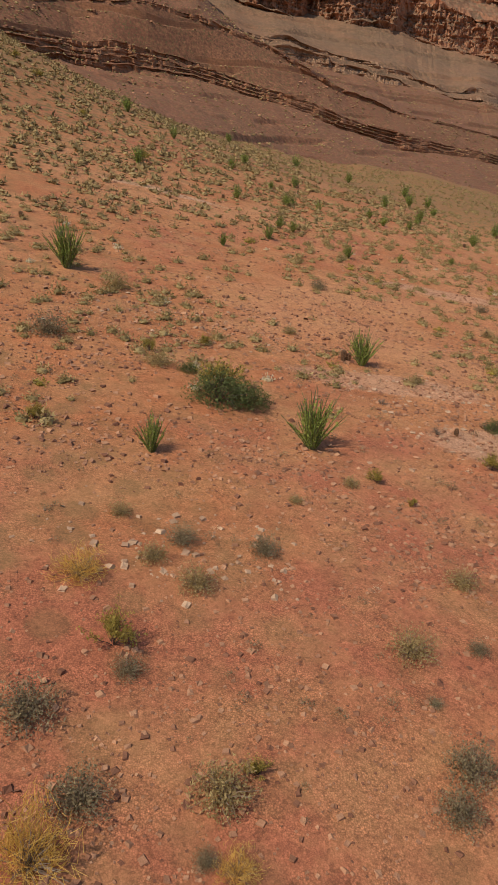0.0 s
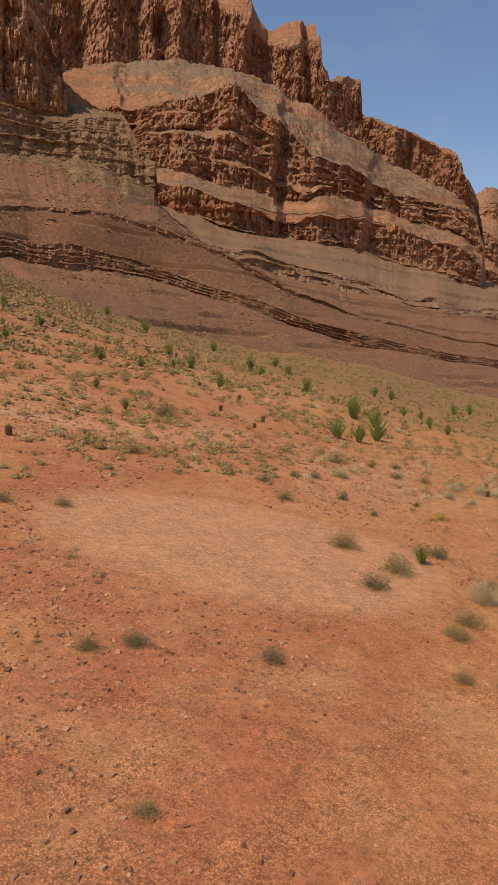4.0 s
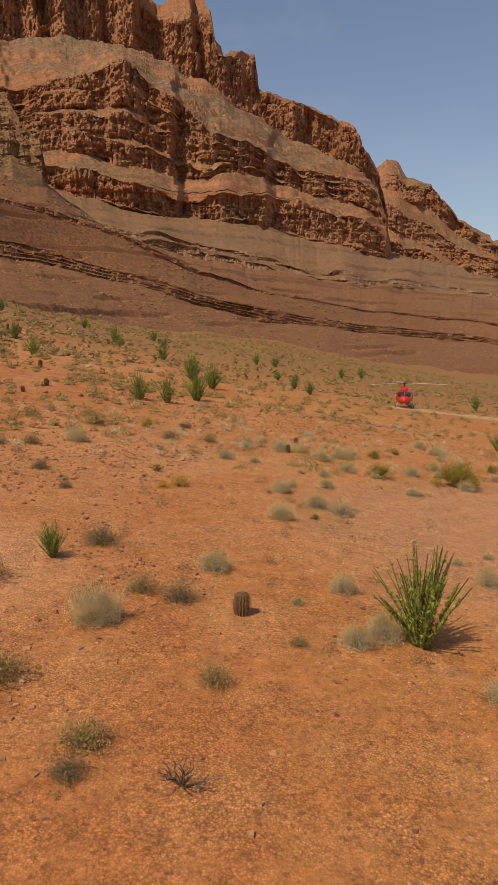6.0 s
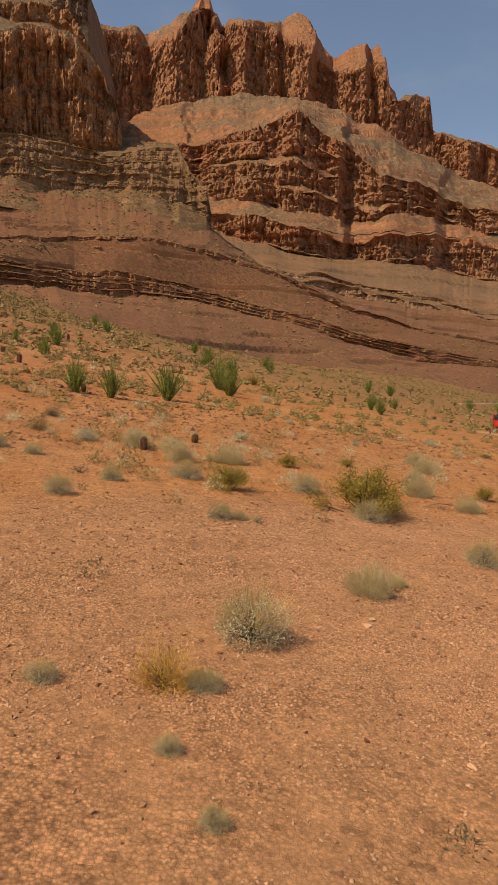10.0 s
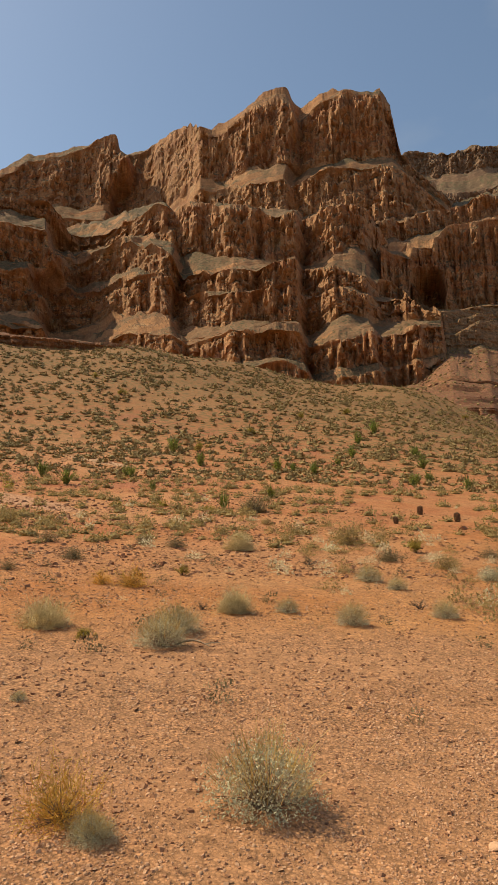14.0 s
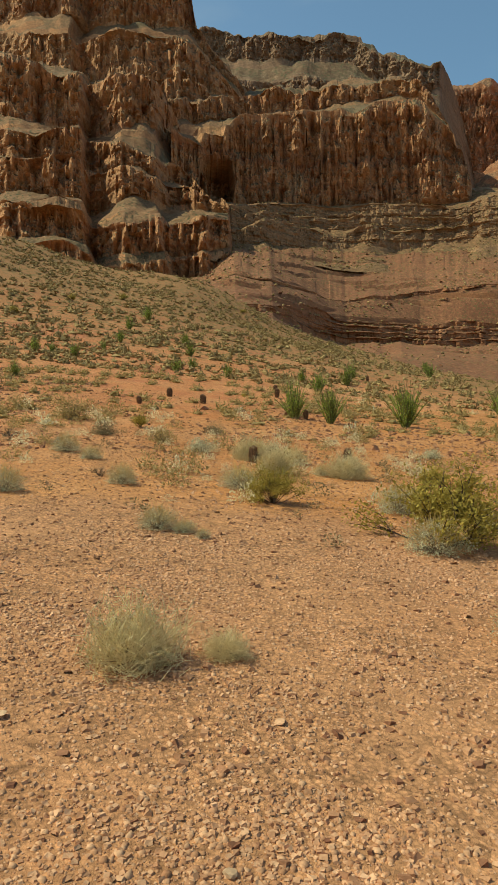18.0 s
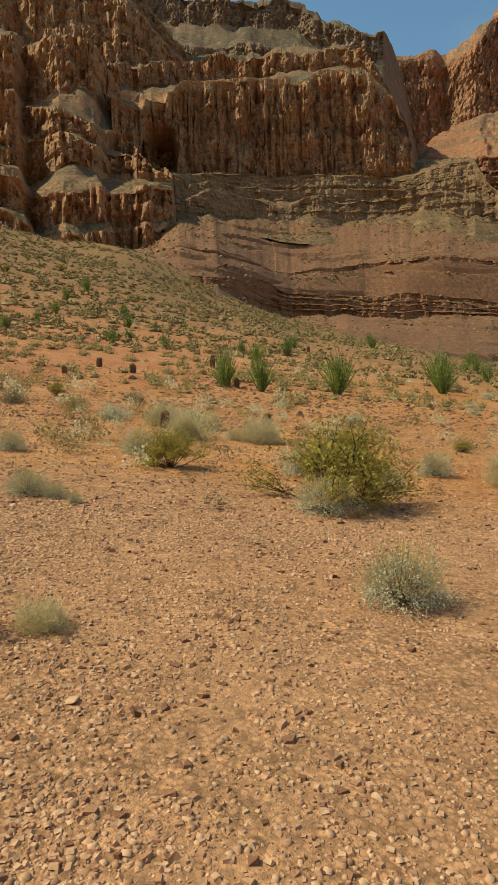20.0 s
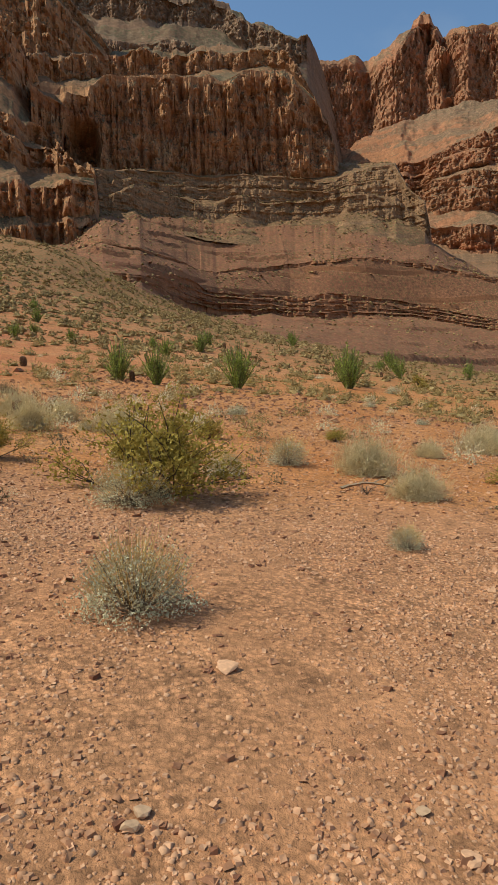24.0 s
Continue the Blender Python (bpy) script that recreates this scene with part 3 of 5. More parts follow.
canyon_wall("mesa", "high flat-topped mesa with a steep edge", rock_red, [85, 76.7, 74, 71.5, 67.6, 62, 57.5, 54.5, 53.3, 46.5, 41.5, 37.3, 36.5, 35.9, 34.6, 31.9, 30.5], [
    ([1000, 1000, 990, 980, 960, 900, 840, 790, 740, 690, 675, 670, 670, 672, 680, 700, 900], [18, 20, 22, 23, 24, 24.5, 25, 25, 25, 25, 25, 25, 25, 25, 24.6, 24, 23]),
    ([1010, 1010, 1005, 1000, 980, 920, 870, 830, 785, 740, 725, 720, 720, 720, 725, 725, 902], [19, 20.8, 22.4, 23.5, 25.2, 26.0, 26.6, 27.0, 28.0, 28.4, 28.6, 29.0, 29.0, 28.8, 27.6, 25.8, 24]),
    ([1015, 1015, 1015, 1015, 1000, 940, 890, 850, 806, 768, 755, 745, 745, 745, 745, 730, 903], [19.5, 21.2, 23, 24.5, 26.0, 27.0, 27.6, 28.0, 29.0, 29.6, 29.8, 30.2, 30.2, 29.6, 28.0, 26.2, 24.2]),
    ([1030, 1025, 1030, 1030, 1020, 960, 910, 870, 822, 782, 768, 758, 756, 753, 750, 733, 904], [21, 22.7, 25, 27.2, 30.2, 31.8, 33, 32.7, 32.5, 34.7, 34.5, 34.7, 33.6, 30.6, 28.9, 26.8, 24.5]),
], [2, 0, 1], [60, 28, 70], 11, level=0.2, flute=9.0, bulge=16.0, rim=1.2, seed=15, column=20.0, bed=8.0, ledges=0.95, sheer=0.88, notches=[(57.5, 6.5, 66), (43.8, 3.4, 34)])
canyon_wall("far_ridge", "distant stepped ridge under the sky", rock_far, [38, 34.6, 30.4, 23.2, 21, 17, 16.3, 15.5, 14.8, 14.2, 13.6, 13.1], [
    ([960, 960, 960, 960, 960, 950, 985, 1110, 1215, 1285, 1350, 1420], [22, 22, 22, 21, 20, 19, 18, 17, 16.5, 16, 16, 15]),
    ([1040, 1040, 1040, 1040, 1030, 1000, 1020, 1130, 1230, 1296, 1356, 1421], [27, 27, 26.6, 26.4, 25.6, 24.5, 24.5, 23.4, 22, 20, 17.5, 15.2]),
    ([1080, 1080, 1080, 1080, 1060, 1030, 1040, 1140, 1236, 1300, 1360, 1422], [28.2, 28.2, 27.8, 27.6, 26.8, 25.6, 25.6, 24.4, 22.8, 20.6, 18.0, 15.3]),
    ([1100, 1100, 1100, 1100, 1080, 1045, 1052, 1150, 1242, 1304, 1362, 1423], [30, 30.1, 29.5, 29.3, 28.4, 27.3, 27.5, 26.1, 24, 22, 18.5, 15.5]),
], [2, 0, 1], [60, 24, 50], 13, level=0.4, flute=9.0, bulge=16.0, rim=2.5, seed=18, column=26.0, bed=10.0, sheer=0.84)
SKY_TURN = [17, 13.7, 11.5, 9.5, 7.3, 5.5, 4.2, 1.2, 0.1, -1.9, -2.9, -6.2, -6.8, -7.2, -7.9, -10.3, -10.7, -13.3, -14.6, -18, -19.3, -20.2, -21]
SKY_RISE = [25.6, 25.6, 25.8, 26.4, 27.5, 26.9, 26.6, 26.0, 26.5, 25.7, 24.3, 25.0, 24.4, 22.3, 21.4, 21.5, 19.0, 18.4, 17.7, 16.3, 14.4, 13.0, 10]
SKY_FOOT = [18, 18.6, 19.2, 19.8, 20.4, 20.8, 21, 21, 20.6, 19.6, 18.6, 17.4, 17.2, 17, 16.6, 15.8, 15.6, 14.6, 14.0, 12.6, 11.4, 10.6, 9]
canyon_wall("tower_wall", "pink-tan canyon wall with square towers along its rim", rock_pink, SKY_TURN, [
    ([1450 + 30 * math.sin(1.1 * a) for a in SKY_TURN], SKY_FOOT),
    ([1475 + 30 * math.sin(1.1 * a) for a in SKY_TURN], SKY_RISE),
], [1], [120], 14, level=0.15, flute=15.0, bulge=26.0, rim=1.5, seed=22, column=36.0, bed=18.0, sheer=0.86, tower=1.0, notches=[(4.6, 4.0, 70), (-2.6, 3.0, 50), (-6.6, 2.6, 40), (10.5, 4.0, 40)])
canyon_wall("buttress", "broad orange-pink rock buttress in layered tiers", rock_pink, [14, 10.5, 7, 2.5, -0.1, -4.7, -6.6, -9.3, -13.7, -18, -20.0, -20.8, -21.4], [
    ([1150, 1120, 1080, 1050, 1040, 1035, 1045, 1070, 1090, 1130, 1160, 1170, 1400], [12, 11.6, 11.2, 10.4, 9.6, 9.0, 9.0, 9.2, 7.8, 7.2, 6.8, 6.6, 6]),
    ([1165, 1135, 1095, 1065, 1055, 1048, 1060, 1084, 1104, 1145, 1170, 1176, 1401], [13.6, 13.4, 13.2, 13.0, 12.6, 12.2, 12.2, 12.2, 11.6, 10.4, 9.4, 8.4, 6.4]),
    ([1210, 1180, 1140, 1105, 1095, 1085, 1090, 1110, 1130, 1170, 1190, 1180, 1402], [14.4, 14.4, 14.2, 13.8, 13.4, 13.0, 12.8, 13.0, 12.4, 11.2, 10.2, 9.0, 6.6]),
    ([1290, 1260, 1200, 1160, 1140, 1120, 1120, 1150, 1180, 1220, 1230, 1190, 1403], [16.4, 17.0, 18.2, 19.6, 20.0, 18.2, 16.4, 15.6, 14.2, 13.0, 11.6, 9.4, 6.8]),
    ([1400, 1390, 1380, 1370, 1360, 1330, 1300, 1330, 1350, 1360, 1340, 1200, 1404], [19.2, 20.6, 21.4, 21.9, 21.7, 20.2, 19.2, 17.6, 15.6, 13.7, 12, 9.6, 6.9]),
], [2, 0, 4, 0], [60, 18, 110, 50], 12, level=0.5, flute=11.0, bulge=26.0, rim=1.5, seed=26, column=24.0, bed=8.0, ledges=0.9, sheer=0.88, tower=0.8, notches=[(-5.6, 4.0, 40), (-13.0, 4.0, 30), (7.0, 5.0, 30)])
canyon_wall("lower_bench", "pale layered bench below the buttress", rock_pale, [10, 4, -3, -9, -14, -18, -25, -33, -40], [
    ([700, 740, 790, 820, 850, 870, 940, 1050, 1100], [7.5, 6.6, 5.4, 4.4, 3.6, 3.0, 2.0, 1.0, 0.0]),
    ([820, 850, 870, 900, 910, 960, 1100, 1200, 1250], [11.0, 9.6, 8.8, 7.9, 6.8, 6.0, 4.6, 2.6, 1.4]),
    ([1150, 1090, 1060, 1090, 1120, 1160, 1300, 1400, 1450], [13.0, 11.6, 10.4, 10.0, 8.6, 7.8, 6.4, 3.8, 2.2]),
], [4, 0], [70, 36], 10, level=0.8, flute=4.0, bulge=12.0, rim=1.0, seed=30, column=24.0, bed=5.0, ledges=0.8)
canyon_wall("far_spur", "hazy distant spur stepping down towards the plain", rock_pink, [-17, -20.1, -20.8, -21.6, -22.5, -24.3, -26.5, -29.9, -31.2, -32.6, -36, -42], [
    ([1850, 1850, 1850, 1850, 1850, 1850, 1850, 1850, 1850, 1850, 1850, 1850], [6, 5.6, 5.4, 5.2, 5, 4.4, 3.6, 2.6, 2.2, 1.8, 1, 0]),
    ([2000, 1980, 1970, 1970, 1980, 2000, 2000, 2000, 2000, 2000, 2000, 2000], [13.4, 13.4, 14.0, 13.8, 12.5, 12.0, 9.6, 7.4, 5.3, 4.4, 3.0, 2.0]),
], [4], [100], 10, level=0.5, flute=14.0, bulge=30.0, rim=2.0, seed=34, column=40.0, bed=14.0)


# ---- plants: x, y, width ----
OCOTILLOS_A = [
    (-81, 93.3, 2.55), (-76.5, -2.6, 2.3), (-75.6, 45.7, 1.91), (-72.2, 78.2, 1.8), (-69.8, -25.7, 1.13), (-65.9, 14.6, 0.97),
    (-63.5, -23.1, 2.07), (-63.4, 40.8, 1.37), (-62.9, 65.9, 1.5), (-61.2, 21.4, 1.32), (-60.4, 76.4, 1.75), (-59.4, 29, 1.14),
    (-58.9, -11.4, 1.79), (-58.9, 180.5, 2.6), (-57.9, 28.7, 1.18), (-57.7, 57.1, 1), (-56.6, 46.1, 1.5), (-55.7, 47.5, 0.9),
    (-53.6, 20, 1.31), (-52.9, 67.4, 1.59), (-52.2, 47.2, 1.28), (-50, -13.1, 1.94), (-48.7, -30.4, 1.92), (-47.2, 24, 0.79),
    (-43.8, 135.6, 2.6), (-43.5, 54.8, 1.16), (-42.4, 50.8, 1.37), (-41.8, -27.2, 1.9), (-39.8, 29.4, 0.89), (-38, 53, 1.08),
]
OCOTILLOS_B = [
    (-36.5, 22.3, 0.9), (-35.7, 77.2, 1.74), (-34.4, 61.5, 1.17), (-32.1, 67.7, 1.85), (-28.4, 52.9, 1.64), (-27.5, 149.8, 2.57),
    (-21.7, -4.6, 0.81), (-20.5, 114.9, 2.6), (-19.4, 99.9, 1.82), (-18.5, 29.6, 1.58), (-16.5, 29.7, 1.54), (-13.9, -9.1, 1.65),
    (-13.9, 33.6, 2.1), (-13.5, 81.1, 2.16), (-12.3, 51.1, 2.59), (-11.1, 151.6, 2.6), (-11, 45.9, 2.18), (-9.9, 134.2, 2.55),
    (2.9, 68, 1.54), (3, 60.6, 1.42), (5.6, 21.7, 1.3), (6.2, 92.3, 1.53), (9, 91, 1.52), (9.3, 126.3, 1.95),
    (13.8, 128.3, 2.43), (15, 34.1, 1.23), (29.8, 130.6, 2.15), (37.2, 83.2, 2.04), (40.9, 148.7, 2.6),
]
OCOTILLOS = OCOTILLOS_A + OCOTILLOS_B
CREOSOTES_A = [
    (-141.2, 70.2, 2.8), (-121.7, 65.2, 2.8), (-120.2, 187.6, 2.8), (-104.9, 113.8, 2.8), (-95.8, 89.6, 2.8), (-85.3, 67.6, 2.26),
    (-75.3, 49.8, 2.73), (-74.1, -24.5, 1.08), (-70.6, -14.6, 1.15), (-70.1, -35.7, 1.52), (-67.8, -12.3, 1.07), (-67.1, -18.5, 2.8),
    (-67, -39, 0.73), (-61.4, -25.5, 0.98), (-60.4, -27, 0.63), (-55.9, -23.2, 1.38), (-51.5, -34.5, 0.76), (-50.6, -35.2, 0.64),
    (-49, -19.8, 1.78), (-48.6, -22.1, 0.87), (-44.3, -14, 0.89), (-38.1, -19.9, 0.42), (-37.6, -22, 0.88), (-22.3, -15.3, 0.77),
    (-18.5, 6.2, 0.58), (-18.4, 17.2, 1.07), (-13.5, 0.5, 0.43), (-11.8, -10.1, 0.43), (-10.5, 74.1, 2.14), (-8.4, 61.7, 1.96),
]
CREOSOTES_B = [
    (-8, 8.8, 1.55), (-6.4, 13.8, 0.88), (-4.5, 7.9, 2.8), (-4.2, 16.1, 0.64), (-0.2, 12.2, 0.98),
]
CREOSOTES = CREOSOTES_A + CREOSOTES_B
GREY_SHRUBS_A = [
    (-75.4, -15, 2.02), (-73.2, -5, 1.81), (-71.6, -38, 1.38), (-70.5, -30.1, 0.78), (-70.3, -39.8, 1.27), (-70, -16.5, 1.64),
    (-69.7, -36.5, 0.8), (-69.4, -32.3, 0.96), (-68.6, -31.3, 1), (-68.2, -33.3, 1.07), (-68, -40.8, 0.56), (-67.7, -39.5, 1.3),
    (-66.2, -31.2, 1.02), (-64.8, -27.9, 0.58), (-63.1, -39.6, 1.02), (-62.8, -35.2, 1.21), (-62.7, -36.8, 0.43), (-62.6, -7.6, 0.93),
    (-62.5, -38.6, 1.21), (-62.5, -26.1, 0.74), (-60.9, -34.8, 0.64), (-60.3, -31.9, 1.07), (-58.9, 4.8, 1.4), (-56.3, -13.4, 0.9),
    (-55.1, -30.4, 0.81), (-54.3, -31.3, 0.64), (-54.2, -29.6, 0.76), (-54.2, -24.7, 1.03), (-53.6, -34.9, 0.64), (-53.5, -21.9, 1.35),
]
GREY_SHRUBS_B = [
    (-52.8, -24.7, 0.6), (-52, -32.8, 0.59), (-51.8, -23.4, 0.91), (-51.1, -32.4, 0.73), (-50.5, -25.2, 1.27), (-49.8, -29.8, 0.83),
    (-49.6, -27, 0.86), (-47, -0.1, 1.09), (-46.5, -24.5, 1.63), (-45.5, -5.9, 1.04), (-44.4, -25.8, 1.06), (-44.4, -4.1, 0.82),
    (-44.2, 8.4, 1.29), (-43, -1.4, 1.75), (-42.1, -13.1, 1.2), (-41, -25.1, 0.81), (-40.8, -9.6, 1.02), (-40.3, -23.8, 1.05),
    (-38.6, -14.3, 1.33), (-38.2, -5.2, 0.78), (-37.9, -25.2, 1.26), (-37.7, -14.4, 0.86), (-36.3, -15.6, 0.64), (-36.1, -4.5, 0.8),
    (-35.4, -19.7, 1.16), (-34.5, 7.7, 1.28), (-33.5, 22.3, 1.91), (-33.4, -15.7, 0.65), (-32.3, -15.1, 0.77), (-31.6, -21.1, 0.46),
]
GREY_SHRUBS_C = [
    (-28.9, -15, 0.71), (-28.8, 18.9, 0.71), (-27.2, 6.2, 0.9), (-26.5, 2.7, 1.1), (-25.1, 9.1, 0.77), (-24.8, -3.9, 1.34),
    (-24.6, -8.3, 1.15), (-23.8, -14.7, 0.62), (-23.8, 9.7, 0.86), (-23.2, -6.3, 1.34), (-23, 5.1, 0.76), (-22.9, -11.8, 0.87),
    (-22.1, -13.4, 0.39), (-22.1, -10.6, 1.05), (-21.9, 2.5, 0.54), (-21.3, 16.5, 1.57), (-20.8, -13.2, 0.6), (-20.6, -12.5, 0.79),
    (-20.6, -3.3, 1.04), (-19.6, -6.5, 0.9), (-18.8, -7, 0.89), (-18.5, -10.8, 0.66), (-17.7, -4.9, 0.83), (-17.7, 34.9, 1),
    (-17.4, 14.2, 0.95), (-16.6, -9.2, 0.43), (-16.2, 18.8, 0.86), (-16.1, -7.1, 0.3), (-15.4, -9.2, 0.69), (-15.3, 14.6, 0.91),
]
GREY_SHRUBS_D = [
    (-15.1, 10.3, 0.75), (-14.7, -6.2, 0.7), (-14.6, -8.8, 0.88), (-13.8, 9.9, 0.55), (-13.4, 14, 0.93), (-13.3, -11.4, 0.82),
    (-13.2, 5.2, 0.51), (-13, 2.1, 0.93), (-12.3, 1.3, 0.86), (-12.2, 16.2, 0.72), (-11.8, -8.9, 0.61), (-11.6, 5.5, 0.65),
    (-11, 7.9, 0.59), (-10.9, -1.8, 0.2), (-10.4, -3.7, 0.35), (-10.3, -5.4, 0.71), (-9.3, 9.7, 0.89), (-9.2, -5.3, 0.23),
    (-9, -3, 0.37), (-9, 13, 0.4), (-8.4, 20.1, 0.73), (-8.1, 46, 1.18), (-7.9, 5.2, 0.56), (-7.5, -4, 0.26),
    (-7.5, 5.3, 0.34), (-7.4, -2.7, 0.3), (-7.3, -2.7, 0.37), (-7.1, 5.2, 0.21), (-7, -4.9, 0.25), (-6.9, -1.2, 0.94),
]
GREY_SHRUBS_E = [
    (-6.3, 30.1, 0.64), (-5.9, 10, 0.87), (-4.4, 7.2, 0.9), (-4.4, 10, 0.62), (-3.9, 11.6, 0.69), (-3.2, 23.5, 0.5),
    (-2.5, 4.1, 0.76), (-1.1, 6.9, 0.33), (-0.6, 18.6, 0.64), (1.7, 30.6, 0.78),
]
GREY_SHRUBS = GREY_SHRUBS_A + GREY_SHRUBS_B + GREY_SHRUBS_C + GREY_SHRUBS_D + GREY_SHRUBS_E
STRAW_SHRUBS_A = [
    (-22, 11.3, 1.16), (-20.6, -8.2, 1.09), (-14.7, 0.3, 0.97), (-13.8, 4.2, 0.81), (-11.6, 13.9, 1.12), (-11, -10.3, 0.79),
    (-10.5, 14.2, 0.95), (-9.9, 12.2, 1.0), (-8.4, 13.2, 1.16), (-5.1, 1.4, 0.82), (-4.6, 2, 0.42), (-2.5, 11.5, 1.04),
    (-1.9, 14.9, 0.65), (-1.4, 9.7, 0.8), (-1, 17.3, 1.22), (-1, 19.9, 0.96),
]
STRAW_SHRUBS = STRAW_SHRUBS_A
YELLOW_SHRUBS_A = [
    (-71.2, -33.4, 1.52), (-70.9, -41, 1.65), (-67.5, -41, 0.89), (-47.2, -29.7, 1.01), (-45.5, -30.1, 1.18), (-18.5, 3.6, 0.61),
    (-17.8, 4.1, 0.98), (-7.75, -2.75, 0.75),
]
YELLOW_SHRUBS = YELLOW_SHRUBS_A
DEAD_SHRUBS_A = [
    (-59.2, -17.3, 0.81), (-57.2, -19.9, 1), (-54.2, -18.2, 1), (-49, -26.4, 0.49), (-45.9, -26.5, 1), (-41.9, -6.3, 1),
    (-38.8, -19.8, 1), (-22.9, -14.8, 0.35), (-19.3, -13.5, 0.9), (-18.1, 11, 0.88), (-14.4, 3.8, 0.44), (-11.9, 8.2, 0.63),
    (-2.1, 9.7, 0.4),
]
DEAD_SHRUBS = DEAD_SHRUBS_A
BARREL_CACTI_A = [
    (-81.7, 8.4, 0.36), (-65.2, 38.1, 0.36), (-59.9, -11, 0.34), (-59.6, -10.9, 0.33), (-56.2, -19.7, 0.21), (-47.1, -0.1, 0.24),
    (-47, -27.6, 0.36), (-41, 6.3, 0.36), (-34.7, 79.9, 0.36), (-30.9, 49.6, 0.36), (-28.9, 32.4, 0.36), (-26.7, 42.4, 0.36),
    (-26.2, 26.3, 0.28), (-25.1, 30.7, 0.36), (-18.3, 30.5, 0.27), (-17.5, -7.7, 0.36), (-14.8, 77, 0.36), (-11.3, 13.5, 0.24),
    (-10, 16.9, 0.25), (1.5, 85.8, 0.36),
]
BARREL_CACTI = BARREL_CACTI_A


def tone_material(name, low, high, rough=0.8, spread=1.0, glow=0.0):
    """Leaves, stems or stones: each loose piece takes its own tone."""
    m = Nodes(name, rough)
    pick = m.ramp(m.geo.outputs["Random Per Island"], [(0.0, low), (1.0, high)])
    grain = m.noise(m.at(40, 40, 40), 1, 3)
    patch = m.noise(m.at(1.7, 1.7, 1.7), 1, 2)
    color = m.mix(0.6 * spread, pick, m.ramp(grain, [(0.3, 0.7), (0.7, 1.25)]), "MULTIPLY")
    color = m.mix(0.5, color, m.ramp(patch, [(0.35, 0.75), (0.65, 1.2)]), "MULTIPLY")
    if glow:
        # thin leaves let some light through
        nodes = m.t.nodes
        through_leaf, both = nodes.new("ShaderNodeBsdfTranslucent"), nodes.new("ShaderNodeMixShader")
        m.link(color, through_leaf.inputs["Color"])
        both.inputs["Fac"].default_value = glow
        m.link(m.b.outputs["BSDF"], both.inputs[1])
        m.link(through_leaf.outputs["BSDF"], both.inputs[2])
        m.link(both.outputs["Shader"], nodes["Material Output"].inputs["Surface"])
    return m.done(color)


leaf_green = tone_material("ocotillo_leaf", (0.20, 0.26, 0.04), (0.46, 0.51, 0.11), glow=0.4)
stem_green = tone_material("ocotillo_stem", (0.11, 0.12, 0.035), (0.20, 0.17, 0.07))
leaf_olive = tone_material("creosote_leaf", (0.24, 0.18, 0.03), (0.46, 0.345, 0.075), glow=0.35)
leaf_grey = tone_material("grey_green_leaf", (0.30, 0.28, 0.17), (0.74, 0.68, 0.45), glow=0.35)
stalk_gold = tone_material("golden_stalk", (0.55, 0.38, 0.13), (0.80, 0.60, 0.26), glow=0.4)
leaf_drab = tone_material("drab_leaf", (0.13, 0.098, 0.05), (0.36, 0.275, 0.14), glow=0.3)
leaf_deep = tone_material("deep_green_leaf", (0.07, 0.085, 0.022), (0.16, 0.17, 0.05), glow=0.25)
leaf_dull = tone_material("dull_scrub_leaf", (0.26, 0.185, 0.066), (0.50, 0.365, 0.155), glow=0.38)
scrub_mass = tone_material("low_scrub_mass", (0.18, 0.122, 0.045), (0.38, 0.262, 0.105))
leaf_straw = tone_material("pale_straw", (0.62, 0.52, 0.31), (0.86, 0.76, 0.51), glow=0.6)
leaf_yellow = tone_material("yellow_straw", (0.62, 0.39, 0.07), (0.88, 0.61, 0.17), glow=0.5)
twig_brown = tone_material("grey_brown_twig", (0.16, 0.11, 0.07), (0.34, 0.25, 0.16))
bark_dark = tone_material("dark_bark", (0.05, 0.033, 0.025), (0.12, 0.08, 0.055))


class Build:
    """Gathers loose triangles and quads into one mesh."""

    def __init__(self):
        self.v, self.f, self.n = [], [], 0

    def add(self, verts, faces):
        self.v.append(np.asarray(verts, float).reshape(-1, 3))
        self.f.extend([[i + self.n for i in f] for f in faces])
        self.n += len(self.v[-1])

    def mesh(self, name, material, smooth=False):
        me = bpy.data.meshes.new(name)
        me.from_pydata(np.concatenate(self.v).tolist(), [], self.f)
        me.polygons.foreach_set("use_smooth", np.full(len(me.polygons), smooth))
        me.materials.append(material)
        return me


TUBE = [(0, 1, 4, 3), (1, 2, 5, 4), (2, 0, 3, 5)]


def stalk(b, pts, r0, r1):
    """A three-sided tapering stem along a few points."""
    pts = np.asarray(pts, float)
    n = len(pts)
    along = np.gradient(pts, axis=0)
    along /= np.linalg.norm(along, axis=1)[:, None] + 1e-9
    side = np.cross(along, [0.31, 0.17, 0.93])
    side /= np.linalg.norm(side, axis=1)[:, None] + 1e-9
    other = np.cross(along, side)
    rad = np.linspace(r0, r1, n)[:, None]
    ring = [pts + rad * (math.cos(a) * side + math.sin(a) * other) for a in (0, 2.094, 4.189)]
    verts = np.stack(ring, 1).reshape(-1, 3)
    faces = [[i + 3 * k for i in f] for k in range(n - 1) for f in TUBE]
    b.add(verts, faces)


